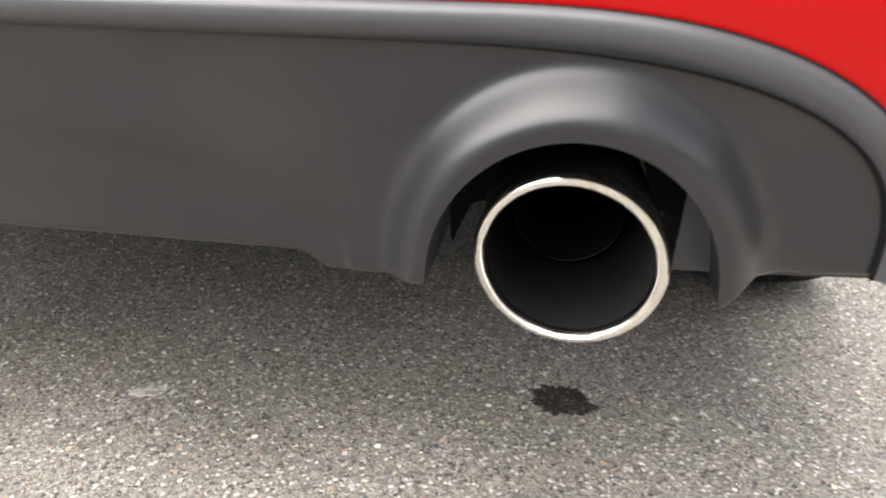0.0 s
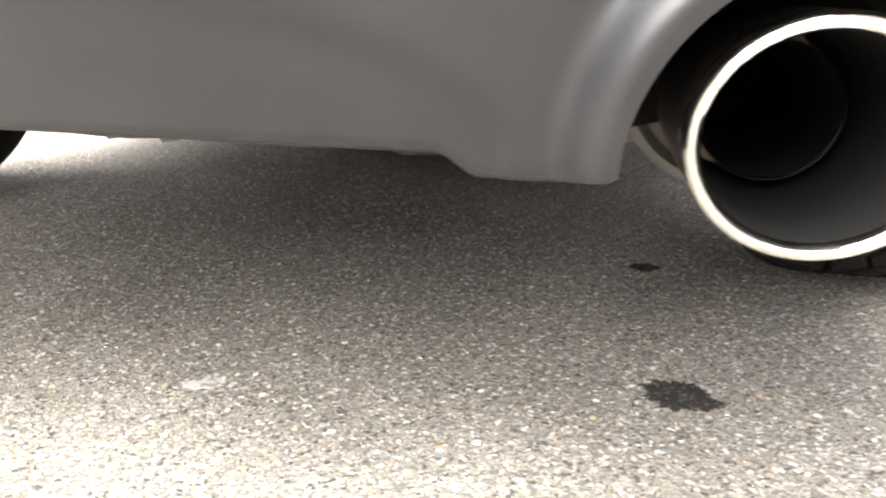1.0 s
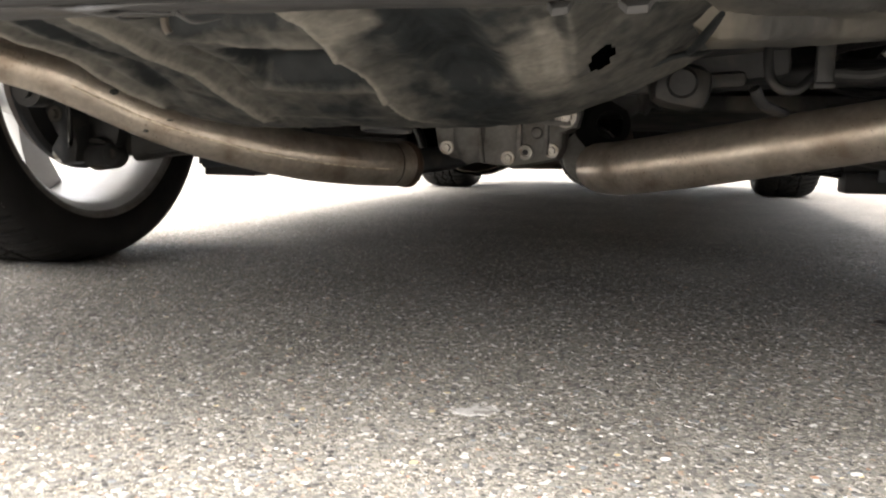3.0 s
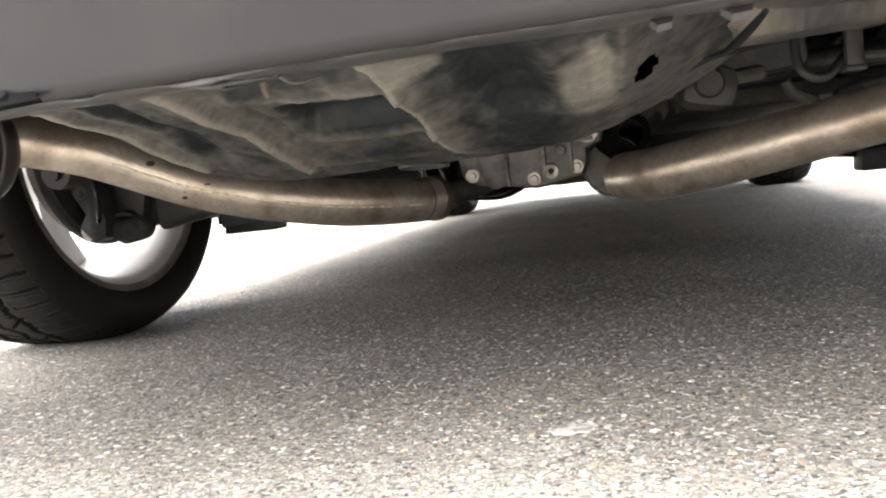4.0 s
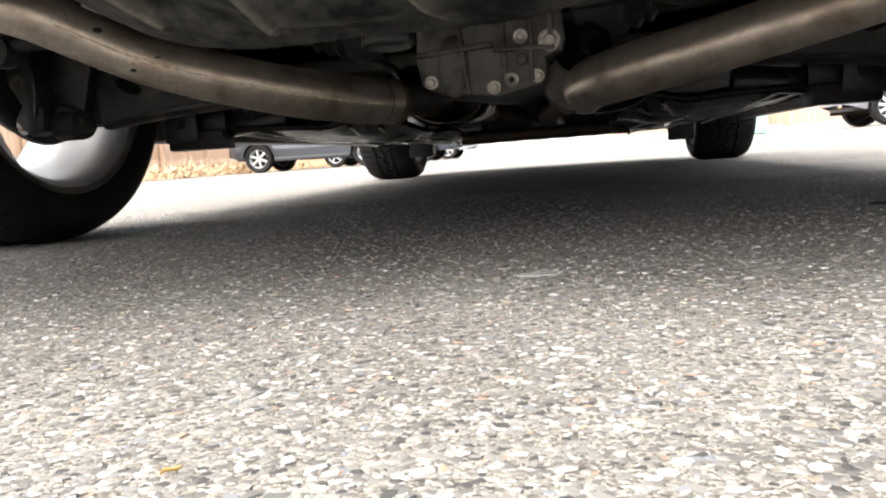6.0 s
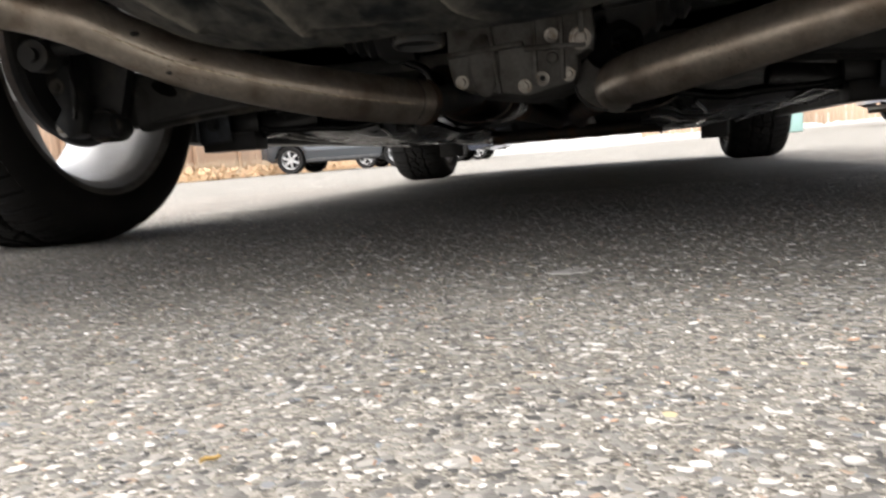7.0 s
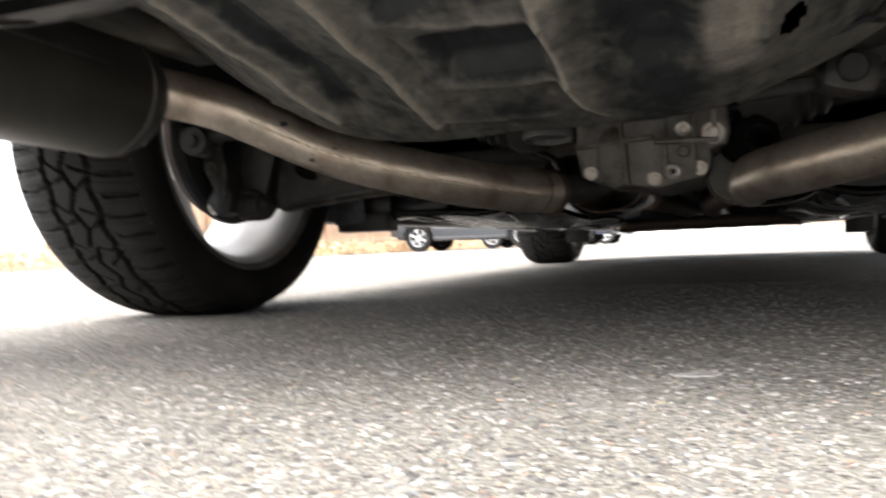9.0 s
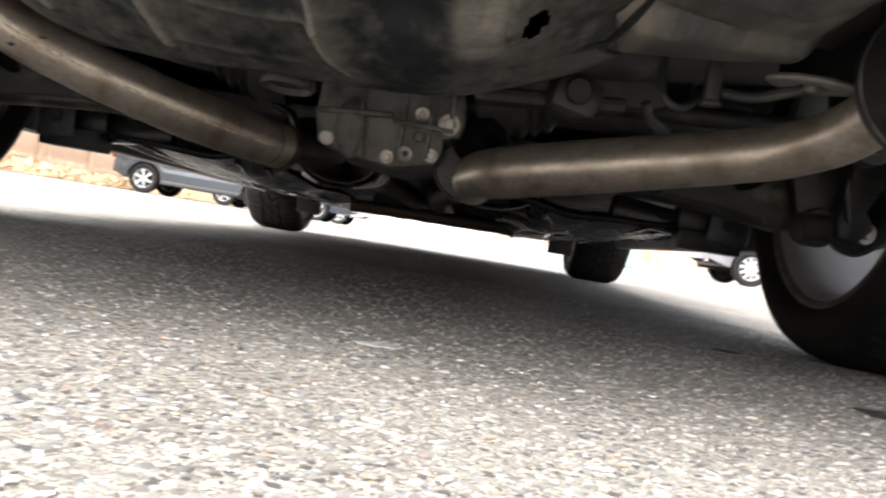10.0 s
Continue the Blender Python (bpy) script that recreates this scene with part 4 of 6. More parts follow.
part("joint_boot", moved(lathe([(0.02, 0.0), (0.034, 0.004), (0.03, 0.012), (0.037, 0.018), (0.033, 0.026), (0.04, 0.032), (0.035, 0.04), (0.03, 0.07)], 28), Matrix.Translation((0.172, 0.0, 0.245)) @ frame_to((-0.5, 1, 0))), SOOT_AND_SHADE, car, "cracked black rubber joint boot")
part("collar_ring", lathe([(0.043, -0.002), (0.047, -0.002), (0.047, 0.004), (0.043, 0.004)], 40, Matrix.Translation((0.141, 0.058, 0.199)) @ frame_to((0.05, 1, 0.02))), TRAY, car, "black collar round the pale flange")
bar = part("crossmember", tube([(-0.27, 1.65, 0.155), (-0.1, 1.65, 0.157), (0.1, 1.65, 0.158), (0.31, 1.65, 0.16)], lambda w: 0.0235 + 0.001 * math.sin(w * 40), 24), PIPE_DARK, car, "brown rusted crossmember")
part("bar_flange", lathe([(0.02, -0.004), (0.03, -0.004), (0.031, 0.0), (0.03, 0.004), (0.02, 0.004)], 28, Matrix.Translation((0.312, 1.65, 0.16)) @ frame_to((1, 0, 0))), PIPE_DARK, bar, "flanged end of the crossmember")
for x, r in ((0.335, 0.018), (0.36, 0.014), (0.385, 0.019)):
    part("bar_bracket", moved(lathe([(0.0, 0.008), (r * 0.8, 0.008), (r, 0.003), (r, -0.008), (0.0, -0.008)], 18), Matrix.Translation((x, 1.66, 0.163)) @ frame_to((1, 0.2, 0))), BLACK_PLASTIC, bar)
part("hook_wire", tube([(-0.25, 1.62, 0.17), (-0.265, 1.62, 0.19), (-0.28, 1.62, 0.178), (-0.29, 1.62, 0.15), (-0.275, 1.62, 0.138)], 0.004, 8), PIPE, bar, "bent bright wire hook")


def heat_shield(cx, cy, r, z):
    def fn(i, j):
        a = math.pi * (1.02 + 0.96 * i / 20)
        w = j / 6
        return cx + r * math.cos(a) * (1 - 0.1 * w), cy + 0.24 * w, z + 0.55 * r * math.sin(a) * (1 - 0.35 * w) + 0.0012 * noise.noise((i * 0.6, cx * 9, 0))
    g = grid(fn, 21, 7)
    inner = ([(p[0] * 1.0, p[1], p[2] + 0.003) for p in g[0]], [tuple(reversed(q)) for q in g[1]])
    rim = tube([fn(i, 0) for i in range(21)], 0.0013, 8, 2)
    return join(g, inner), rim


for cx, cy, r, z, mat, text in ((-0.107, 0.34, 0.069, 0.2, STAINED, "stained curved heat shield"), (0.19, 0.3, 0.098, 0.212, TRAY, "glossy black curved heat shield")):
    dish, edge = heat_shield(cx, cy, r, z)
    sh = part("heat_shield", dish, mat, car, text)
    part("shield_rim", edge, PIPE, sh, "bright rolled rim")
part("heat_shield", heat_shield(-0.104, 0.347, 0.08, 0.198)[0], TRAY, car, "glossy black outer shield")
part("breather_hose", tube([(-0.178, 0.06, 0.258), (-0.158, 0.05, 0.25), (-0.14, 0.05, 0.241), (-0.13, 0.05, 0.226), (-0.123, 0.05, 0.205), (-0.122, 0.06, 0.18)], 0.0065, 14), TRAY, car, "black rubber breather hose")
part("stub_pipe", tube([(-0.124, -0.045, 0.184), (-0.11, -0.02, 0.187), (-0.09, 0.01, 0.19), (-0.074, 0.045, 0.193), (-0.068, 0.09, 0.197), (-0.07, 0.14, 0.205)], lambda w: 0.0205 - 0.003 * w, 24), ARM, car, "rusty narrow pipe under the differential")

# ---- final drive ----
outline = [(-0.088, 0.30), (-0.09, 0.243), (-0.083, 0.205), (-0.062, 0.193), (-0.03, 0.188), (0.005, 0.183), (0.03, 0.179), (0.062, 0.186), (0.098, 0.194), (0.106, 0.21), (0.107, 0.232), (0.128, 0.24), (0.133, 0.26), (0.129, 0.30), (0.12, 0.33), (-0.07, 0.33)]
diff = part("differential", moved(prism(outline, 0.22, 0.008), pose(0, -0.012, 0)), CAST, car, "cast aluminium differential housing, dusty", sharp=30)
part("cover_rib", join(box(0.006, 0.014, 0.12, 0.002, (-0.018, -0.014, 0.246), pose(0, 0, 0, 0, -6, 0)), box(0.006, 0.016, 0.12, 0.002, (0.043, -0.014, 0.254)), box(0.006, 0.016, 0.10, 0.002, (0.083, -0.014, 0.25)), box(0.008, 0.014, 0.05, 0.002, (0.112, -0.016, 0.29))), CAST, diff)
part("cover_ledge", join(box(0.115, 0.02, 0.007, 0.002, (-0.03, -0.018, 0.252), pose(0, 0, 0, 0, -4, 0)), box(0.09, 0.018, 0.007, 0.002, (0.072, -0.016, 0.247), pose(0, 0, 0, 0, 2, 0))), CAST, diff)
part("cover_bulge", moved(lathe([(0.0, 0.008), (0.03, 0.0065), (0.043, 0.002), (0.048, -0.004)], 32, oval=(0.55, 1)), Matrix.Translation((-0.034, -0.012, 0.232)) @ frame_to((0, -1, 0))), CAST, diff)
small_bolt, big_bolt = mesh_of("bolt", hex_bolt(0.0063), BOLT), mesh_of("bolt", hex_bolt(0.0098), BOLT)
for x, y, z, me in ((-0.068, -0.014, 0.2085, small_bolt), (0.026, -0.014, 0.1945, small_bolt), (0.0905, -0.014, 0.2065, small_bolt), (0.110, -0.016, 0.256, big_bolt)):
    part("bolt", me, None, diff, m=Matrix.Translation((x, y, z)) @ frame_to((0, -1, -0.1)) @ pose(0, 0, 0, 0, 0, x * 900))
part("drain_plug", moved(lathe([(0.0, -0.002), (0.0055, -0.002), (0.006, 0.005), (0.0108, 0.006), (0.0115, 0.0)], 28), Matrix.Translation((0.0525, -0.016, 0.2035)) @ frame_to((0, -1, -0.1))), BOLT, diff, "bright drain plug with a dark socket")
part("plug_socket", moved(lathe([(0.0, 0.0), (0.0048, 0.0)], 6), Matrix.Translation((0.0525, -0.0195, 0.2033)) @ frame_to((0, -1, -0.1))), SOOT, diff)
part("filler_plug", moved(lathe([(0.0, -0.002), (0.0055, -0.002), (0.006, 0.005), (0.0105, 0.006), (0.011, 0.0)], 28), Matrix.Translation((0.069, -0.022, 0.2635)) @ frame_to((0, -1, -0.1))), BOLT, diff, "filler plug")
part("cast_boss", moved(lathe([(0.0, 0.003), (0.007, 0.003), (0.009, 0.0)], 20), Matrix.Translation((0.068, -0.013, 0.232)) @ frame_to((0, -1, 0))), CAST, diff)

# ---- rear axle and suspension ----
for s in (-1, 1):
    part("half_shaft", tube([(s * 0.12, 0.06, 0.30), (s * 0.4, 0.03, 0.315), (s * 0.7, 0.0, 0.32)], 0.018, 20), BLACK_PLASTIC, car)
    part("shaft_boot", moved(lathe([(0.02, 0), (0.035, 0.01), (0.03, 0.02), (0.043, 0.03), (0.037, 0.04), (0.05, 0.05), (0.045, 0.06), (0.055, 0.075), (0.055, 0.12)], 28), Matrix.Translation((s * 0.27, 0.045, 0.31)) @ frame_to((-s, 0.05, 0))), BLACK_PLASTIC, car, "ribbed rubber shaft boot")
    arm_line = [(s * 0.665, -0.03, 0.212), (s * 0.60, -0.015, 0.212), (s * 0.52, 0.03, 0.208), (s * 0.44, 0.085, 0.212), (s * 0.36, 0.13, 0.225)]

    def arm_geo(line):
        path = smooth_path(line, 6)
        g = []

        def fn(i, j):
            p = path[j]
            w = j / (len(path) - 1)
            hw, hh = 0.026 - 0.008 * w, 0.036 - 0.021 * w
            a = 2 * math.pi * i / 16
            sx = math.copysign(abs(math.cos(a)) ** 0.5, math.cos(a)) * hw
            sz = math.copysign(abs(math.sin(a)) ** 0.5, math.sin(a)) * hh
            return p.x, p.y + sx, p.z + sz + 0.014 * math.sin(w * math.pi)
        return grid(fn, 16, len(path), wrap_u=True)
    arm = part("control_arm", arm_geo(arm_line[1:]), DUSTY, car, "dusty pressed lower control arm", sharp=50)

    def plate(pts, depth, y, bevel=0.006):
        return moved(prism([(s * x, z) for x, z in (pts if s > 0 else reversed(pts))], depth, bevel), pose(0, y, 0))
    part("arm_plate", plate([(0.655, 0.196), (0.633, 0.184), (0.57, 0.19), (0.505, 0.2), (0.43, 0.206), (0.425, 0.236), (0.505, 0.248), (0.565, 0.262), (0.622, 0.276), (0.69, 0.285), (0.69, 0.22)], 0.045, -0.03), DUSTY, arm, "wide pressed wheel end of the arm")
    # no hole is cut: its shade is the colour of this disc
    part("arm_slot", moved(lathe([(0.0, 0.0015), (0.9, 0.0015), (1.0, 0.0)], 24, oval=(0.024, 0.010)), Matrix.Translation((s * 0.553, -0.03, 0.241)) @ frame_to((0, -1, 0)) @ pose(0, 0, 0, 0, 0, 25 * s)), SOOT_AND_SHADE, arm, "flat dark disc painted as an oval lightening hole")
    part("arm_bolt", moved(hex_bolt(0.007), Matrix.Translation((s * 0.626, -0.032, 0.224)) @ frame_to((0, -1, 0))), DUSTY, arm)
    part("bushing", moved(lathe([(0.0, 0.004), (0.011, 0.004), (0.013, -0.001), (0.019, -0.001), (0.0205, 0.003), (0.0255, 0.003), (0.027, 0.0), (0.027, -0.05), (0.0, -0.05)], 32), Matrix.Translation((s * 0.640, -0.075, 0.188)) @ frame_to((-s * 0.1, -1, -0.05))), DUSTY, arm, "round rubber bushing")
    part("bush_sleeve", moved(lathe([(0.0, 0.0), (0.019, 0.0), (0.019, -0.04), (0.0, -0.04)], 24), Matrix.Translation((s * 0.655, -0.072, 0.187)) @ frame_to((s, 0.05, 0))), BLACK_PLASTIC, arm)
    part("bush_bolt", moved(hex_bolt(0.0085), Matrix.Translation((s * 0.696, -0.095, 0.188)) @ frame_to((s * 0.3, -1, -0.1))), BOLT, arm)
    kn = part("wheel_knuckle", join(plate([(0.678, 0.170), (0.655, 0.176), (0.650, 0.2), (0.660, 0.25), (0.655, 0.283), (0.668, 0.31), (0.703, 0.312), (0.708, 0.255), (0.684, 0.212), (0.699, 0.192)], 0.04, -0.11), tube([(s * 0.70, -0.01, 0.2), (s * 0.70, 0.0, 0.3), (s * 0.69, 0.02, 0.42)], 0.03, 14), tube([(s * 0.68, -0.1, 0.295), (s * 0.64, -0.17, 0.287), (s * 0.622, -0.225, 0.279)], 0.014, 12)), ARM, car, "dark grimy cast wheel knuckle")
    part("knuckle_boss", moved(lathe([(0.0, 0.006), (0.006, 0.006), (0.008, 0.0), (0.013, 0.0), (0.014, -0.004)], 20), Matrix.Translation((s * 0.688, -0.111, 0.25)) @ frame_to((0, -1, 0))), DUSTY, kn)
    part("knuckle_web", plate([(0.668, 0.195), (0.615, 0.2), (0.59, 0.29), (0.60, 0.34), (0.672, 0.33)], 0.02, -0.062, 0.004), ARM, kn)
    part("wheel_sensor_wire", tube([(s * 0.655, -0.115, 0.3), (s * 0.648, -0.125, 0.26), (s * 0.652, -0.12, 0.22), (s * 0.67, -0.1, 0.19)], 0.004, 8), TRAY, kn)
    part("toe_link", tube([(s * 0.635, -0.235, 0.285), (s * 0.5, -0.16, 0.30), (s * 0.3, -0.06, 0.31)], 0.013, 14), ARM, car)
    part("link_bush", moved(join(lathe([(0.0, 0.012), (0.009, 0.012), (0.0095, 0.003), (0.021, 0.003), (0.022, -0.002), (0.022, -0.035), (0.0, -0.035)], 28)), Matrix.Translation((s * 0.618, -0.243, 0.277)) @ frame_to((-s * 0.15, -1, -0.05))), ARM, car, "round link bushing with a bolt")
    part("spring", tube([(s * 0.52 + 0.05 * math.cos(k * 0.7), 0.08 + 0.05 * math.sin(k * 0.7), 0.25 + 0.0045 * k) for k in range(48)], 0.007, 8, 1), BLACK_PLASTIC, car)
    part("brake_shield", moved(lathe([(0.05, 0.0), (0.15, 0.0), (0.158, 0.006), (0.16, 0.014)], 48), Matrix.Translation((s * 0.715, 0, 0.32)) @ frame_to((s, 0, 0))), BLACK_PLASTIC, car, "dark brake backing plate")
    part("brake_disc", moved(lathe([(0.05, 0.0), (0.145, 0.0), (0.145, 0.02), (0.05, 0.02)], 48), Matrix.Translation((s * 0.735, 0, 0.32)) @ frame_to((s, 0, 0))), PIPE_DARK, car, "brown brake disc")
part("subframe", join(tube([(-0.5, 0.17, 0.36), (-0.2, 0.13, 0.33), (0.2, 0.13, 0.33), (0.5, 0.17, 0.36)], 0.035, 16), tube([(-0.5, -0.2, 0.37), (-0.2, -0.17, 0.345), (0.2, -0.17, 0.345), (0.5, -0.2, 0.37)], 0.03, 16)), GRIME, car, "black tubular rear subframe")
part("bush_block", join(box(0.066, 0.05, 0.052, 0.017, (0.262, -0.235, 0.282), pose(0, 0, 0, 0, 12, 10)), lathe([(0.0, 0.004), (0.014, 0.004), (0.017, 0.0)], 24, Matrix.Translation((0.264, -0.262, 0.284)) @ frame_to((0, -1, 0)))), ARM, car, "black rubber mount block")

# hangers on the right
hang = part("exhaust_hanger", join(tube([(0.345, -0.31, 0.33), (0.346, -0.318, 0.29), (0.356, -0.322, 0.274), (0.372, -0.32, 0.272), (0.385, -0.315, 0.283), (0.40, -0.30, 0.30)], 0.005, 12), tube([(0.335, -0.30, 0.275), (0.345, -0.29, 0.26), (0.37, -0.27, 0.25)], 0.006, 10)), ARM, car, "bent rod exhaust hanger")
part("hanger_bracket", join(box(0.016, 0.012, 0.06, 0.002, (0.391, -0.352, 0.302)), box(0.02, 0.02, 0.006, 0.002, (0.391, -0.35, 0.274))), ARM, hang)
part("hanger_plate", moved(join(lathe([(0.016, 0.003), (0.042, 0.003), (0.045, 0.0), (0.042, -0.003), (0.016, -0.003)], 36, oval=(1.0, 0.8), close=True), lathe([(0.0, 0.006), (0.006, 0.006), (0.007, -0.006)], 12)), pose(0.473, -0.40, 0.297, 4, 2, 0)), PLATE, car, "oval steel hanger plate with a slot")
part("hanger_arm", tube([(0.40, -0.36, 0.285), (0.43, -0.37, 0.283), (0.47, -0.39, 0.293)], 0.006, 10), ARM, car)


def side_floor(s):
    """Flat pressed pan with a lowered front rail, a wedge-shaped recess and a folded stiffening ridge."""
    fold = [(0.30, -0.60), (0.345, -0.548), (0.414, -0.526), (0.428, -0.58), (0.436, -0.70)]

    def fn(i, j):
        x, w = 0.262 + 0.208 * i / 64, j / 60
        front = -0.352 - 0.35 * max(0.0, x - 0.31)
        y = -0.79 + (front + 0.79) * w
        z = 0.319 + 0.03 * max(0.0, 0.285 - x) / 0.045
        z -= 0.013 * smoothstep(-0.462, -0.452, y) * (1 - 0.5 * smoothstep(front - 0.03, front, y))
        k = max(0.0, 1 - (x - 0.278) / 0.108)
        mid = -0.487 + 0.36 * (x - 0.282)
        z += 0.016 * (1 - smoothstep(0.015 * k - 0.002, 0.015 * k + 0.012, abs(y - mid))) * smoothstep(0.0, 0.08, k)
        d, side, _ = ridge_distance(fold, x, y)
        z -= 0.007 * max(0.0, 1 - d / 0.011) ** 1.3
        z += 0.6 * max(0.0, x - 0.445) + 0.03 * smoothstep(0.44, 0.47, x)
        z += 0.012 * smoothstep(0.985, 1.0, w)
        return s * x, y, z + 0.0015 * noise.noise((x * 20, y * 20, 7)) + 0.0006 * noise.noise((x * 70, y * 70, 3))
    low = grid(fn, 65, 61, flip=s > 0)
    top = ([(p[0], p[1], p[2] + 0.02) for p in low[0]], [tuple(reversed(q)) for q in low[1]])
    return join(low, top)


part("side_floor", side_floor(1), UNDERSEAL, car, "dusty pressed floor panel beside the well", sharp=60)
part("floor_lug", join(tube([(0.284, -0.55, 0.312), (0.277, -0.51, 0.305), (0.27, -0.46, 0.3), (0.262, -0.41, 0.2975)], lambda w: 0.0024 + 0.0016 * math.sin(w * math.pi), 12), tube([(0.266, -0.43, 0.298), (0.25, -0.415, 0.295), (0.232, -0.41, 0.2885)], 0.0028, 8), tube([(0.262, -0.412, 0.298), (0.275, -0.385, 0.302), (0.29, -0.36, 0.31)], 0.003, 8)), CAKED, well, "dusty welded lug on the well's flank")
part("subframe_plate", join(box(0.24, 0.03, 0.075, 0.012, (0.27, -0.13, 0.325), pose(0, 0, 0, 0, -6, 0)), box(0.2, 0.16, 0.02, 0.008, (0.24, -0.08, 0.30), pose(0, 0, 0, 8, -4, 0))), GRIME, car, "dark pressed subframe plate")
part("boot_floor_rail", box(0.05, 0.34, 0.03, 0.008, (0.40, -0.58, 0.356)), UNDERSEAL, car, "dusty floor rail beside the well")
part("boot_floor_rail", box(0.05, 0.34, 0.03, 0.008, (-0.50, -0.52, 0.37)), UNDERSEAL, car, "dusty floor rail beside the well")


# the folded flange inside the bumper's lower edge
def flange():
    n = 120
    prof = ((0.014, 0.010), (0.0145, 0.000), (0.020, -0.0035), (0.035, -0.0035), (0.052, -0.002), (0.062, 0.004), (0.068, 0.016), (0.07, 0.035))

    def fn(i, j):
        x = -0.452 + 0.904 * i / (n - 1)
        a, b = prof[j]
        sag = smoothstep(0.19, 0.25, -x) * (1 - smoothstep(0.33, 0.38, -x))
        slit = 0.022 * sag
        if j == 0:
            b -= 0.009 * sag
        y = tail_y(x) + a + slit * (1 - j / 7) + 0.0015 * noise.noise((x * 14, j * 0.3, 0))
        return x, y, 0.281 + b - 0.006 * sag * (1 - j / 7) + 0.0012 * noise.noise((x * 22, j * 0.2, 3))
    return grid(fn, n, 8)


fl = part("bumper_flange", flange(), BLACK_PLASTIC, bumper, "dark folded inner flange of the bumper", sharp=60)


def bead_point(x):
    lump = 0.002 * math.exp(-((x + 0.03) / 0.02) ** 2) + 0.002 * math.exp(-((x + 0.1) / 0.012) ** 2)
    return (x, tail_y(x) + 0.0112 + 0.0022 * noise.noise((x * 24, 0, 0)), valance_bottom(x) - 0.0024 + 0.0014 * noise.noise((x * 30, 1, 0)) - lump)


bead = [bead_point(-0.375 + 0.75 * k / 150) for k in range(151)]
part("edge_bead", tube(bead, lambda w: 0.0011 + 0.0007 * noise.noise((w * 40, 0, 5)) + 0.0012 * math.exp(-((w - 0.46) / 0.03) ** 2), 8, 2), EDGE_WEAR, bumper, "frayed pale edge of the bumper")
for pts, r in (([(-0.045, -0.842, 0.279), (-0.033, -0.835, 0.275), (-0.02, -0.828, 0.2765), (-0.004, -0.818, 0.2775)], 0.0022), ([(-0.03, -0.832, 0.276), (-0.03, -0.822, 0.2745), (-0.024, -0.812, 0.2765)], 0.0016), ([(0.002, -0.822, 0.277), (0.008, -0.815, 0.273), (0.02, -0.808, 0.276)], 0.0014)):
    part("torn_shred", tube(pts, lambda w, r=r: r * (1.05 - 0.8 * w), 7, 4), EDGE_WEAR, bumper, "torn pale shred of plastic")
part("rusty_scrap", tube([(-0.012, -0.812, 0.2765), (-0.012, -0.811, 0.272), (-0.0105, -0.81, 0.2685)], 0.0022, 8, 4), RUST, bumper, "rust-brown scrap hanging from the flange")
for x, w in ((0.198, 0.012), (0.232, 0.016)):
    part("edge_tab", moved(prism([(-w / 2, -0.004), (-w * 0.2, -0.010), (w * 0.35, -0.007), (w / 2, 0.004), (-w * 0.4, 0.006)], 0.004, 0.0012), pose(x, -0.815, 0.28, -50, 6, 0)), EDGE_WEAR, bumper, "chipped pale tab on the bumper's edge")
# flat dark disc in place of a cut slot, the slot's shade as colour
part("slot_disc", moved(lathe([(0.0, 0.001), (0.006, 0.001), (0.008, 0.0)], 16, oval=(2.2, 0.85)), pose(-0.322, -0.813, 0.273, 180, 0, 20)), SOOT_AND_SHADE, bumper)
part("edge_tab", moved(lathe([(0.0, 0.003), (0.004, 0.0027), (0.007, 0.0015), (0.008, 0.0)], 20, oval=(2.4, 1.0)), pose(-0.22, -0.826, 0.2755, 180, 0, 20)), EDGE_WEAR, bumper, "pale scuffed tab")
# push-in clips on the bumper's underside
for x, w, z in ((-0.142, 0.05, 0.2825), (-0.373, 0.036, 0.2715)):
    m = Matrix.Translation((x, tail_y(x) + tail_lean(z) + 0.0006, z)) @ pose(0, 0, 0, -40, 4, 0)
    clip = part("bumper_clip", moved(prism([(-w / 2, -0.001), (-w * 0.1, -0.008), (w / 2, -0.003), (w * 0.3, 0.006), (-w * 0.25, 0.006)], 0.003, 0.0008), m), CLIP_BLACK, bumper)
    part("clip_head", moved(lathe([(0.0, 0.0025), (0.003, 0.002), (0.004, 0.0)], 14), m @ frame_to((0, -1, 0))), SOOT_AND_SHADE, bumper)


# ---- undertrays and brackets ahead of the rear wheels ----
def undertray(s):
    def fn(i, j):
        u, w = i / 24, j / 40
        x = 0.24 + (0.62 - 0.24) * u
        y = 0.30 + 2.05 * w
        z = 0.168 - 0.012 * math.sin(u * math.pi) + 0.006 * math.sin(w * 17) + 0.01 * smoothstep(0.75, 0.85, u) - 0.008 * smoothstep(0.1, 0.2, u) * (1 - smoothstep(0.3, 0.45, u))
        z += 0.02 * (1 - smoothstep(0, 0.12, w))
        return s * x, y, z
    low = grid(fn, 25, 41)
    top = ([(p[0], p[1], p[2] + 0.012) for p in low[0]], [tuple(reversed(q)) for q in low[1]])
    edge = join(tube([fn(24, j) for j in range(0, 41, 4)], 0.007, 8, 2), tube([fn(i, 0) for i in range(0, 25, 3)], 0.007, 8, 2))
    g = join(low, top, edge)
    return g


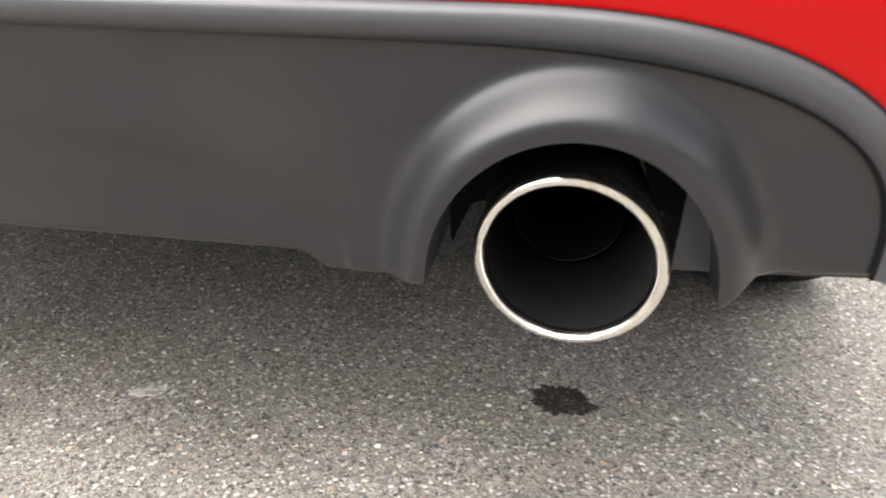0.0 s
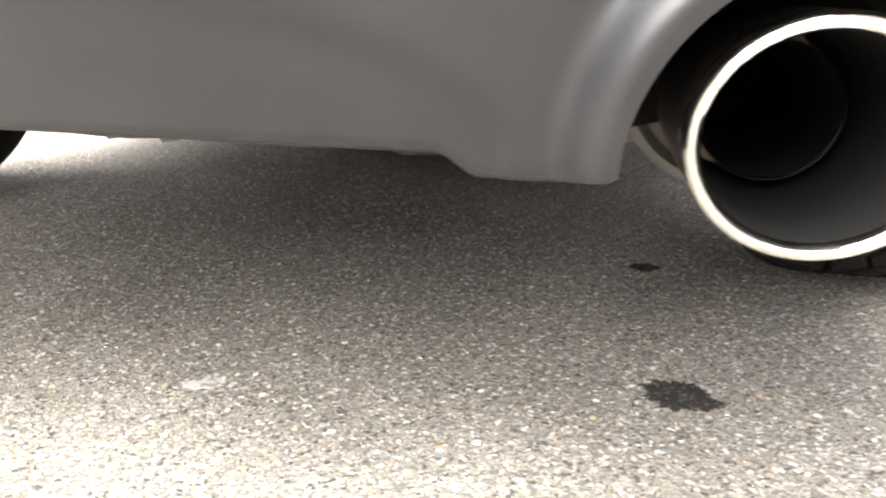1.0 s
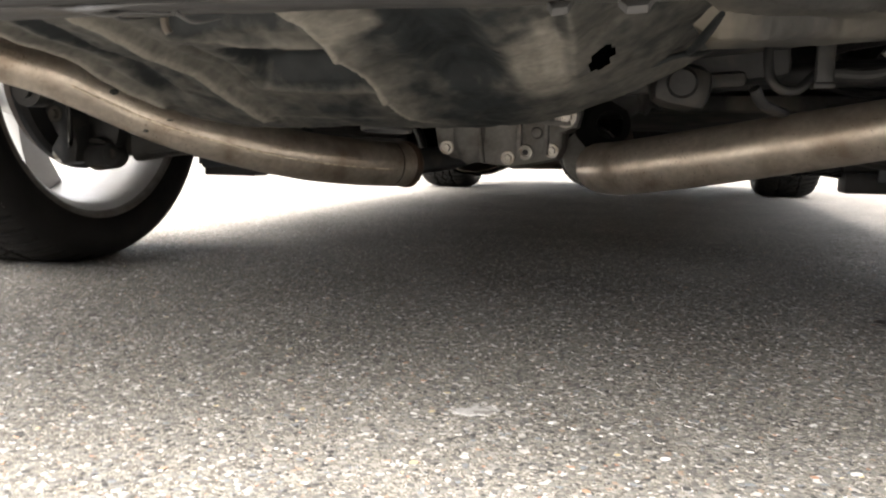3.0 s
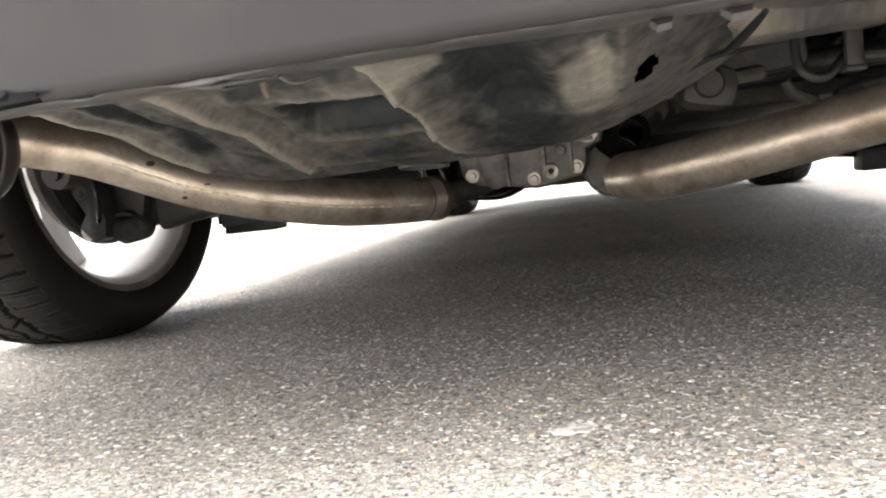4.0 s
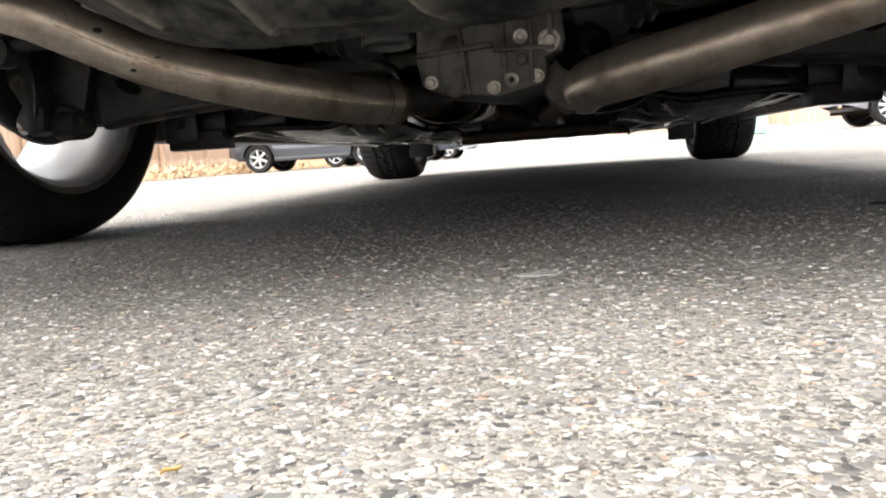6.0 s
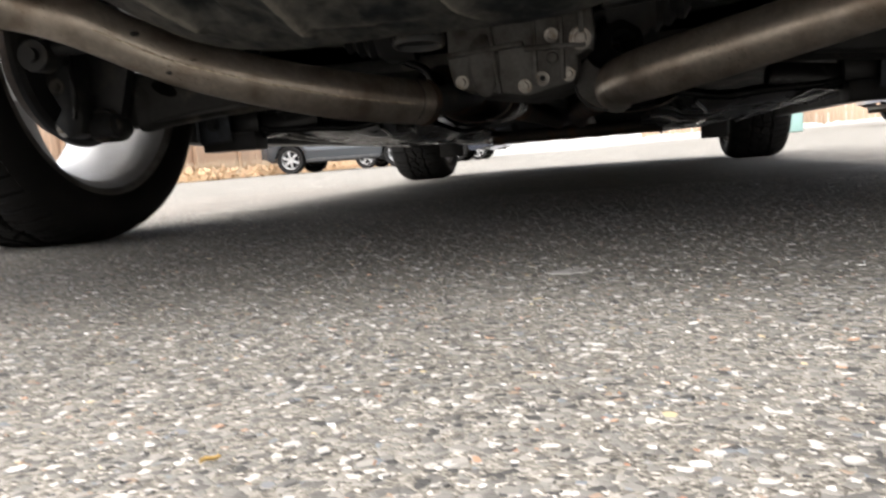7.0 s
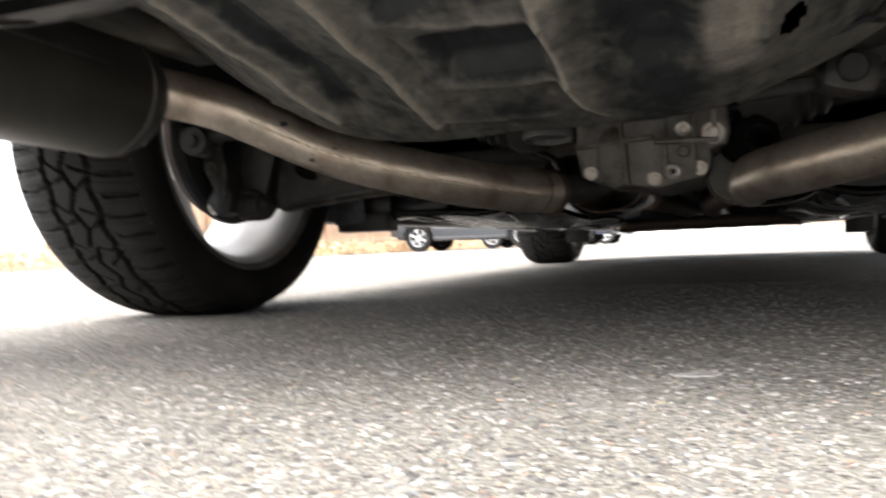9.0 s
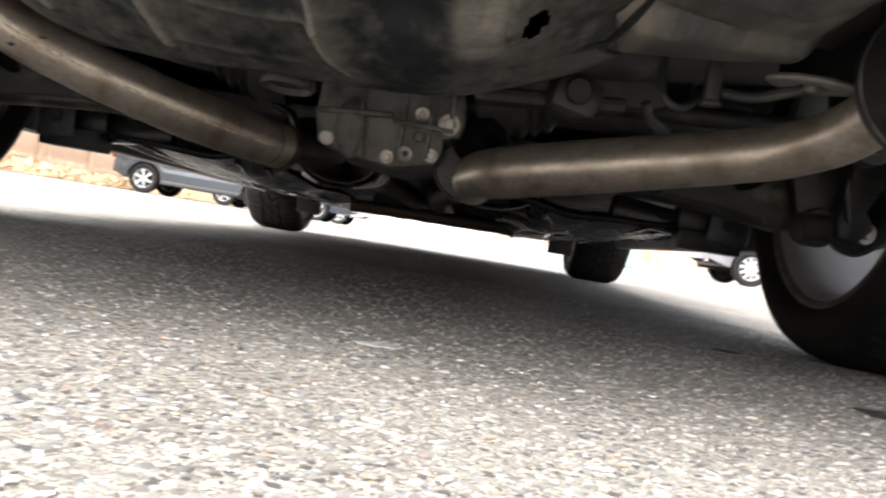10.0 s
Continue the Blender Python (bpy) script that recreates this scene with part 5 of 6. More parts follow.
for s in (1, -1):
    tray = part("undertray", undertray(s), TRAY, car, "wavy black plastic undertray", sharp=60)
    # thin glossy tubes, added only to make the tray's streaks of glint
    for pts, r in (([(0.3, 0.33, 0.17), (0.36, 0.7, 0.155), (0.4, 1.3, 0.147)], 0.005), ([(0.5, 0.34, 0.174), (0.5, 0.8, 0.157), (0.52, 1.4, 0.148)], 0.004), ([(0.26, 0.4, 0.168), (0.33, 0.9, 0.156), (0.3, 1.7, 0.152)], 0.003), ([(0.42, 0.32, 0.181), (0.38, 0.6, 0.158), (0.45, 1.0, 0.149)], 0.003), ([(0.56, 0.36, 0.176), (0.44, 0.9, 0.152), (0.34, 1.3, 0.15)], 0.0035)):
        part("glint_rib", tube([(s * x, y, z) for x, y, z in pts], r, 10), GLINT, tray, "thin glossy rib added to draw glints on the tray")
    br = part("sill_bracket", join(box(0.07, 0.006, 0.09, 0.003, (s * 0.628, 0.268, 0.205), pose(0, 0, 0, 0, s * 4, 0)), box(0.006, 0.05, 0.08, 0.003, (s * 0.662, 0.285, 0.205))), BRACKET, car, "grey zinc-coated sill bracket")
    part("bolt", moved(hex_bolt(0.008), Matrix.Translation((s * 0.628, 0.264, 0.197)) @ frame_to((0, -1, 0))), BLACK_PLASTIC, br)
    part("jacking_block", box(0.115, 0.06, 0.036, 0.004, (s * 0.60, 0.30, 0.161)), BLACK_PLASTIC, car, "black rubber jacking block")
    part("tray_end", join(box(0.19, 0.05, 0.045, 0.008, (s * 0.515, 0.325, 0.192), pose(0, 0, 0, 0, s * 7, 0)), box(0.12, 0.05, 0.075, 0.006, (s * 0.60, 0.31, 0.212))), TRAY, tray)
    part("side_skirt", box(0.05, 2.0, 0.07, 0.012, (s * 0.84, 1.43, 0.208)), BLACK_PLASTIC, car, "black sill edge")
    part("wheel_deflector", box(0.11, 0.02, 0.09, 0.005, (s * 0.575, 2.42, 0.148)), BLACK_PLASTIC, car, "black rubber air deflector flap")
    part("front_arm", tube([(s * 0.3, 2.6, 0.22), (s * 0.5, 2.75, 0.2), (s * 0.68, 2.87, 0.22)], 0.022, 12), BLACK_PLASTIC, car)
part("engine_tray", grid(lambda i, j: (-0.55 + 1.1 * i / 20, 2.3 + 1.2 * j / 12, 0.172 + 0.008 * math.sin(i * 0.9) + 0.03 * j / 12), 21, 13), BLACK_PLASTIC, car, "black engine undertray")
part("tunnel_pipe", join(tube([(0.12, 0.8, 0.215), (0.05, 1.3, 0.21), (0.05, 2.3, 0.2)], 0.035, 18), tube([(-0.08, 0.85, 0.21), (-0.04, 1.3, 0.205), (-0.03, 2.3, 0.2)], 0.03, 18)), PIPE_DARK, car, "dark front exhaust pipes")
part("propeller_shaft", tube([(0.02, 0.2, 0.29), (0.02, 1.2, 0.27), (0.02, 2.2, 0.28)], 0.035, 18), BLACK_PLASTIC, car)


# ---- wheels ----
def tread_depth(u, v):
    """How deep the tread is cut, 0 to 1, at u metres round and v (-1..1) across."""
    d = 0.0
    zig = 0.07 * (2 * abs((u / 0.066) % 1 - 0.5) * 2 - 1)
    for c, w in ((0.0, 0.02), (0.36, 0.028), (-0.36, 0.028)):
        d = max(d, 1 - smoothstep(w, w + 0.02, abs(v - c - zig * (1 if c == 0 else 0.5 * math.copysign(1, c)))))
    a = abs(v)
    if a > 0.08:
        q = u / 0.0335 + (0.9 * (a - 0.08) ** 0.8 if a < 0.6 else 0.9 * 0.52 ** 0.8 + 0.15 * (a - 0.6)) + (0.5 if v > 0 else 0)
        e = abs((q + 0.5) % 1 - 0.5) * 0.0335
        d = max(d, 1 - smoothstep(0.002, 0.003, e)) if (int(math.floor(q + 0.5)) % 2 == 0 or a > 0.5) else d
    if 0.42 < a < 0.95:
        q = u / 0.01675 + 0.6 * a + 0.25
        e = abs((q + 0.5) % 1 - 0.5) * 0.01675
        d = max(d, 0.22 * (1 - smoothstep(0.0009, 0.0018, e)))
    if 0.1 < a < 0.42:
        q = u / 0.067 - 1.3 * a + (0.25 if v > 0 else 0.7)
        e = abs((q + 0.5) % 1 - 0.5) * 0.067
        d = max(d, 1 - smoothstep(0.0018, 0.0028, e))
    return d


def tyre_mesh():
    n, k = 1200, 60
    hw = TYRE_W * 0.5

    def tread(i, j):
        a = 2 * math.pi * i / n
        v = -1 + 2 * j / (k - 1)
        x = v * hw * 0.86
        r = TYRE_R - 0.016 * abs(v) ** 4 - 0.0105 * tread_depth(a * TYRE_R * (0.0335 * 60 / (2 * math.pi * TYRE_R)), v)
        return x, r * math.cos(a), r * math.sin(a)
    g = grid(tread, n, k, wrap_u=True)
    walls = []
    for sg in (-1, 1):
        prof = [(TYRE_R - 0.016, 0.86), (TYRE_R - 0.022, 0.93), (TYRE_R - 0.036, 0.99), (TYRE_R - 0.052, 1.0), (TYRE_R - 0.066, 0.97), (0.246, 0.92), (0.238, 0.86)]
        w = grid(lambda i, j: (sg * prof[j][1] * hw, prof[j][0] * math.cos(2 * math.pi * i / 96), prof[j][0] * math.sin(2 * math.pi * i / 96)), 96, len(prof), wrap_u=True, flip=sg < 0)
        walls.append(w)
    return join(g, *walls)


def rim_barrel():
    prof = [(0.238, -0.107), (0.242, -0.113), (0.239, -0.116), (0.233, -0.114), (0.227, -0.104), (0.217, -0.095), (0.213, -0.06), (0.207, 0.0), (0.209, 0.05), (0.217, 0.09), (0.235, 0.106), (0.24, 0.112), (0.238, 0.106)]
    return grid(lambda i, j: (prof[j][1], prof[j][0] * math.cos(2 * math.pi * i / 96), prof[j][0] * math.sin(2 * math.pi * i / 96)), 96, len(prof), wrap_u=True)


def rim_lip():
    prof = [(0.2295, -0.1085), (0.2325, -0.1165), (0.2395, -0.1183), (0.2436, -0.1142), (0.2395, -0.1075)]
    return grid(lambda i, j: (prof[j][1], prof[j][0] * math.cos(2 * math.pi * i / 96), prof[j][0] * math.sin(2 * math.pi * i / 96)), 96, len(prof), wrap_u=True)


def spoke(k, n=5):
    a = 2 * math.pi * k / n
    pts = []
    for w in range(7):
        r = 0.05 + 0.17 * w / 6
        pts.append((0.075 + 0.012 * math.sin(w / 6 * math.pi), r, 0.024 + 0.014 * (w / 6) ** 2))

    def fn(i, j):
        x, r, h = pts[j]
        c, s = ((-1, -1), (1, -1), (1, 1), (-1, 1))[i]
        t = h * s
        return x + 0.016 * c, r * math.cos(a) - t * math.sin(a), r * math.sin(a) + t * math.cos(a)
    return grid(fn, 4, 7, wrap_u=True)


TYRE, BARREL, LIP = mesh_of("tyre", tyre_mesh(), RUBBER, 50), mesh_of("rim", rim_barrel(), ALLOY, 50), mesh_of("rim_lip", rim_lip(), ALLOY_RIM, 60)
SPOKES = [mesh_of("spoke", spoke(k), ALLOY, 40) for k in range(5)]
HUB = mesh_of("hub", lathe([(0.0, 0.095), (0.03, 0.095), (0.06, 0.088), (0.068, 0.06), (0.068, -0.01), (0.0, -0.01)], 40, frame_to((1, 0, 0))), ALLOY, 40)
for axle in (0.0, AXLE_F):
    for s in (1, -1):
        wheel = new("wheel")
        wheel.parent = car
        wheel.matrix_basis = pose(s * TRACK, axle, TYRE_R - 0.004, 37 * s + axle * 20, 0, 0 if s > 0 else 180)
        part("tyre", TYRE, None, wheel, "black all-season tyre with zigzag tread")
        rim = part("rim", BARREL, None, wheel, "silver alloy rim")
        part("rim_lip", LIP, None, rim, "dirty inner rim edge")
        part("hub", HUB, None, rim)
        for me in SPOKES:
            part("spoke", me, None, rim)


# ---- beyond the car: fences, dry weeds, parked cars, trees ----
WOOD = material("fence_wood", (0.56, 0.4, 0.28), 0.8, spots=(0.44, 0.31, 0.22), spot_scale=4, spot_cut=(0.4, 0.8), grain=0.25, grain_scale=25, stretch=(1, 1, 0.12), bump=0.4, bump_scale=60, bump_dist=0.003)
STRAW = material("dry_grass", (0.6, 0.52, 0.38), 0.85, spots=(0.46, 0.35, 0.22), spot_scale=3, grain=0.3, grain_scale=20, bump=0)
TWIG = material("brown_twig", (0.42, 0.29, 0.17), 0.85, grain=0.3, grain_scale=30, bump=0)
LEAF = material("autumn_leaf", (0.48, 0.33, 0.19), 0.7, spots=(0.34, 0.2, 0.11), spot_scale=2, grain=0.35, grain_scale=6, bump=0)
BARK = material("bark", (0.12, 0.09, 0.07), 0.9, grain=0.3, grain_scale=20, bump=0.6, bump_scale=30, bump_dist=0.01)
EARTH = material("dry_verge", (0.33, 0.27, 0.19), 0.9, spots=(0.22, 0.15, 0.09), spot_scale=8, grain=0.3, grain_scale=50, bump=0.5, bump_scale=60, bump_dist=0.01)
TEAL = material("teal_plastic", (0.26, 0.4, 0.37), 0.5, grain=0.1, bump=0.05)
CHARCOAL = material("charcoal_paint", (0.03, 0.036, 0.042), 0.25, grain=0.05, bump=0, coat=1.0, rough_var=0.05)
SILVER = material("silver_paint", (0.45, 0.46, 0.48), 0.3, metal=0.5, grain=0.05, bump=0, coat=1.0, rough_var=0.05)
GREY = material("grey_paint", (0.2, 0.2, 0.22), 0.3, metal=0.5, grain=0.05, bump=0, coat=1.0, rough_var=0.05)
BLUEBLACK = material("dark_blue_paint", (0.02, 0.025, 0.04), 0.25, grain=0.05, bump=0, coat=1.0, rough_var=0.05)
LAMP_RED = material("tail_lamp", (0.35, 0.01, 0.01), 0.15, grain=0.05, bump=0)
LAMP_CLEAR = material("head_lamp", (0.6, 0.62, 0.63), 0.1, grain=0.05, bump=0)

verge = part("verge", grid(lambda i, j: (-12 + 3.6 * i / 12, -20 + 70 * j / 60, 0.01 + 0.05 * smoothstep(12, 0, i) + 0.03 * noise.noise((i * 0.8, j * 0.9, 4)) * (1 if i < 12 else 0)), 13, 61), EARTH)
tagged(verge, "dry earth verge strewn with dead leaves along the fence", "verge", kind="structure")


def fence(start, end, label, z0):
    a, b = Vector((*start, 0)), Vector((*end, 0))
    L, d = (b - a).length, (b - a).normalized()
    f = thing("wooden_fence", label, "fence", at=(start[0], start[1], z0), rz=math.degrees(math.atan2(d.y, d.x)))
    boards = [mesh_of("board", box(0.138, 0.02, 1.78 + 0.03 * k, 0.003), WOOD) for k in range(3)]
    post, rail = mesh_of("post", box(0.1, 0.1, 2.0, 0.008), WOOD), mesh_of("rail", box(2.4, 0.04, 0.09, 0.004), WOOD)
    rnd = random.Random(int(L * 10))
    for k in range(int(L / 0.148)):
        part("board", boards[rnd.randrange(3)], None, f, m=pose(0.074 + 0.148 * k, rnd.uniform(-0.004, 0.004), 0.95, 0, rnd.uniform(-0.6, 0.6), 0))
    for k in range(int(L / 2.4)):
        part("post", post, None, f, m=pose(2.4 * k, 0.10, 1.0))
        for z in (0.35, 1.55):
            part("rail", rail, None, f, m=pose(2.4 * k + 1.2, 0.035, z))
    return f


fence((-9.9, 36), (-9.9, 8), "weathered brown board fence behind dry weeds", 0.04)
fence((1.0, 22.5), (13.0, 22.5), "orange-brown board fence beyond the parked car", 0.3)


def blades(name, n, spot, tall, mat, label, category, seed):
    """Dry stalks as thin bent blades; spot(rnd) gives where each one stands."""
    rnd = random.Random(seed)
    v, f = [], []
    for k in range(n):
        x, y, z = spot(rnd)
        h = rnd.uniform(*tall)
        a, lean = rnd.uniform(0, 2 * math.pi), rnd.uniform(0.05, 0.75) * h
        w = rnd.uniform(0.002, 0.005)
        px, py = -math.sin(a) * w, math.cos(a) * w
        b = len(v)
        for t in (0, 0.4, 0.75, 1.0):
            cx, cy, cz = x + math.cos(a) * lean * t * t, y + math.sin(a) * lean * t * t, z + h * t * (1 - 0.25 * t * lean / h)
            q = 1 - 0.8 * t
            v += [(cx - px * q, cy - py * q, cz), (cx + px * q, cy + py * q, cz)]
        f += [(b + 2 * i, b + 2 * i + 1, b + 2 * i + 3, b + 2 * i + 2) for i in range(3)]
    ob = part(name, (v, f), mat)
    return tagged(ob, label, category, kind="stuff")


def along_fence(rnd):
    y = rnd.uniform(1, 34)
    return rnd.uniform(-9.8, -8.75) + 0.3 * noise.noise((y * 0.7, 0, 0)), y, 0.03


def near_edge(rnd):
    y = 1.0 + 5.0 * rnd.random()
    return -7.0 - 1.8 * rnd.random() ** 0.8, y, 0.02


blades("dry_grass", 8500, along_fence, (0.12, 0.6), STRAW, "straw-coloured dead grass along the fence", "grass", 3)
blades("dry_grass", 1000, near_edge, (0.1, 0.6), STRAW, "sparse straw-coloured dead weeds", "grass", 4)


def leaf_heap(n, spot, seed):
    """Curled dead leaves and bits of twig, loosely heaped."""
    rnd = random.Random(seed)
    v, f = [], []
    for _ in range(n):
        c = Vector(spot(rnd))
        d = Vector((rnd.uniform(-1, 1), rnd.uniform(-1, 1), rnd.uniform(-0.7, 0.7))).normalized()
        e = d.orthogonal().normalized() * rnd.uniform(0.012, 0.035)
        d = d * rnd.uniform(0.03, 0.07)
        b = len(v)
        v += [tuple(c - d), tuple(c + e + Vector((0, 0, 0.01))), tuple(c + d), tuple(c - e)]
        f.append((b, b + 1, b + 2, b + 3))
    return v, f


def heap_spot(rnd):
    y = rnd.uniform(5, 34)
    return rnd.uniform(-9.7, -8.3), y, 0.03 + 0.34 * rnd.random() ** 1.8 * (0.7 + 0.6 * noise.noise((y * 0.9, 3, 0)))


heap = part("leaf_litter", leaf_heap(9000, heap_spot, 41), LEAF)
tagged(heap, "heaped orange-brown dead leaves along the fence", "leaves", kind="stuff")
blades("leaf_litter", 2600, lambda r: (r.uniform(-9.6, -8.2), r.uniform(1, 34), 0.03), (0.03, 0.1), LEAF, "fallen orange-brown leaves under the fence", "leaves", 8)


def dead_weed(at, h, seed):
    rnd = random.Random(seed)
    w = thing("dead_weed", "bare brown dead weed stalk by the verge", "weed", "weeds by the verge", at=at)
    for k in range(4):
        a = rnd.uniform(0, 6.28)
        hh = h * rnd.uniform(0.5, 1)
        part("stalk", tube([(0, 0, 0), (0.05 * math.cos(a), 0.05 * math.sin(a), hh * 0.5), (0.16 * math.cos(a), 0.16 * math.sin(a), hh)], lambda q: 0.007 - 0.005 * q, 6, 4), TWIG, w)
    return w


for at, h, sd in (((-5.1, 2.75, 0), 0.75, 1), ((-5.65, 3.6, 0), 0.5, 2), ((-6.2, 3.0, 0), 0.6, 3), ((-6.6, 4.6, 0), 0.55, 5), ((-4.75, 2.3, 0), 0.85, 6), ((-5.4, 2.9, 0), 0.95, 7), ((-6.9, 3.9, 0), 0.9, 8)):
    dead_weed(at, h, sd)


def leaf_clump(at, r, seed):
    rnd = random.Random(seed)
    v, f = [], []
    for k in range(160):
        c = Vector((rnd.gauss(0, r * 0.4), rnd.gauss(0, r * 0.4), abs(rnd.gauss(0, r * 0.7))))
        d = Vector((rnd.uniform(-1, 1), rnd.uniform(-1, 1), rnd.uniform(-1, 1))).normalized()
        e = d.orthogonal().normalized() * rnd.uniform(0.012, 0.03)
        d = d * rnd.uniform(0.02, 0.05)
        b = len(v)
        v += [tuple(c - d), tuple(c + e), tuple(c + d), tuple(c - e)]
        f.append((b, b + 1, b + 2, b + 3))
    w = thing("withered_shrub", "small withered shrub with curled brown leaves", "shrub", "withered shrubs", at=at)
    part("foliage", (v, f), LEAF, w)
    part("stem", tube([(0, 0, -0.01), (0.02, 0.01, r), (0.05, 0.0, r * 2)], 0.006, 6, 4), TWIG, w)


leaf_clump((-6.05, 2.55, 0), 0.16, 11)
leaf_clump((-5.75, 2.35, 0), 0.12, 12)
leaf_clump((-8.5, 15.4, 0.02), 0.16, 13)


def parked_car(name, label, at, rz, paint, L=4.6, W=1.8, H=1.6, wheelbase=2.7, rear=0.85, R=0.335, spokes=6):
    """A plain estate or off-roader: nose along +x, origin on the ground under the rear axle's middle."""
    c = thing(name, label, "car", "parked cars", at=at, rz=rz)
    n, rows = 120, 12
    hw = W / 2

    def side(sg):
        def fn(i, j):
            x = -rear + 0.06 + (L - 0.12) * i / (n - 1)
            low = 0.30 + 0.12 * smoothstep(-rear + 0.5, -rear, x) + 0.1 * smoothstep(L - rear - 0.5, L - rear, x)
            for ax in (0, wheelbase):
                if abs(x - ax) < R + 0.06:
                    low = max(low, R + math.sqrt((R + 0.06) ** 2 - (x - ax) ** 2))
            w = j / (rows - 1)
            z = low + (0.98 - low) * w
            pinch = 0.16 * smoothstep(-rear + 0.35, -rear, x) + 0.22 * smoothstep(L - rear - 0.6, L - rear, x)
            y = hw - pinch - 0.03 * (1 - w) ** 2 + 0.02 * math.sin(w * 9) * (0.4 < w < 0.75)
            return x, sg * y, z
        return grid(fn, n, rows, flip=sg > 0)
    body = part("body", join(side(1), side(-1)), paint, c)

    def end(x0, sg):
        def fn(i, j):
            u = -1 + 2 * i / 20
            bow = 0.14 * (1 - u * u)
            return x0 + sg * bow, u * (hw - (0.16 if sg < 0 else 0.22)), 0.40 + 0.58 * j / 6
        return grid(fn, 21, 7, flip=sg > 0)
    part("rear_bumper", end(-rear + 0.06, -1), paint, c)
    part("front_bumper", end(L - rear - 0.06, 1), paint, c)

    def top(i, j):
        prof = [(-rear - 0.05, 0.98, 0.9), (-rear + 0.1, 1.2, 0.82), (-rear + 0.35, H - 0.06, 0.72), (-rear + 1.2, H, 0.7), (wheelbase - 1.1, H - 0.03, 0.7), (wheelbase - 0.15, 1.12, 0.84), (wheelbase + 0.3, 1.0, 0.84), (L - rear, 0.9, 0.72)]
        x, z, k = prof[j]
        u = -1 + 2 * i / 16
        q = 1 - abs(u) ** 4
        return x, u * hw * (0.97 + (k - 0.97) * q), 0.97 + (z - 0.97) * q
    part("roof", grid(top, 17, 8), paint, c, sharp=70)
    for sg in (1, -1):
        part("side_window", box(2.2, 0.02, 0.36, 0.008, (wheelbase * 0.38, sg * (hw - 0.12), 1.19), pose(0, 0, 0, sg * 18, 0, 0)), GLASS_DARK, c, "dark side glass")
        part("sill", box(wheelbase - 2 * R - 0.16, 0.06, 0.09, 0.015, (wheelbase / 2, sg * (hw - 0.04), 0.30)), BLACK_PLASTIC, c, "black sill trim")
        part("tail_lamp", box(0.05, 0.22, 0.2, 0.015, (-rear + 0.0, sg * (hw - 0.28), 0.82)), LAMP_RED, c, "red tail lamp")
        part("head_lamp", box(0.12, 0.3, 0.14, 0.03, (L - rear - 0.02, sg * (hw - 0.4), 0.72)), LAMP_CLEAR, c, "clear head lamp")
    part("underside", box(L - 0.5, W - 0.35, 0.08, 0.02, (L / 2 - rear, 0, 0.34)), BLACK_PLASTIC, c)
    part("exhaust_pipe", tube([(-rear + 0.2, 0.5, 0.27), (0.2, 0.45, 0.28), (0.8, 0.2, 0.3)], 0.03, 12), PIPE_DARK, c)
    tyre = lathe([(R - 0.11, -0.09), (R - 0.02, -0.11), (R, -0.09), (R, 0.09), (R - 0.02, 0.11), (R - 0.11, 0.09)], 48, frame_to((0, 1, 0)), close=True)
    rimg = join(lathe([(R - 0.105, 0.085), (R - 0.12, 0.08), (R - 0.135, 0.04), (R - 0.14, -0.05)], 48, frame_to((0, 1, 0))), lathe([(0.0, 0.075), (0.05, 0.07), (0.06, 0.04), (0.06, -0.04)], 24, frame_to((0, 1, 0))))
    sp = box(0.055, 0.03, R - 0.15, 0.008, (0, 0.062, (R - 0.11) / 2 + 0.015))
    disc = lathe([(0.0, -0.02), (R - 0.14, -0.02)], 32, frame_to((0, 1, 0)))
    tm, rm, sm, dm = mesh_of("tyre", tyre, RUBBER), mesh_of("rim", rimg, ALLOY), mesh_of("spoke", sp, ALLOY), mesh_of("brake_disc", disc, SOOT)
    for ax in (0, wheelbase):
        for sg in (1, -1):
            w = new("wheel")
            w.parent = c
            w.matrix_basis = pose(ax, sg * (hw - 0.12), R, 0, 0, 0 if sg > 0 else 180)
            part("tyre", tm, None, w)
            rm_ob = part("rim", rm, None, w, "silver alloy rim")
            part("brake_disc", dm, None, w)
            for k in range(spokes):
                part("spoke", sm, None, rm_ob, m=pose(0, 0, 0, 0, 360 * k / spokes + 10, 0))
    return c


parked_car("charcoal_car", "charcoal grey car with silver six-spoke wheels, parked tail to the fence", (-7.53, 18.05, 0), 0, CHARCOAL)
parked_car("dark_blue_car", "dark blue car parked beside the charcoal one", (-7.0, 22.5, 0), 0, BLUEBLACK, spokes=5)
parked_car("silver_car", "silver car with bright wheels parked farther along", (-7.15, 27.3, 0), 0, SILVER, R=0.34)
parked_car("grey_car", "grey car with ten-spoke silver wheels near the fence", (5.6, 15.2, ground_height(5.6, 15.2)), 0, GREY, R=0.34, spokes=10)

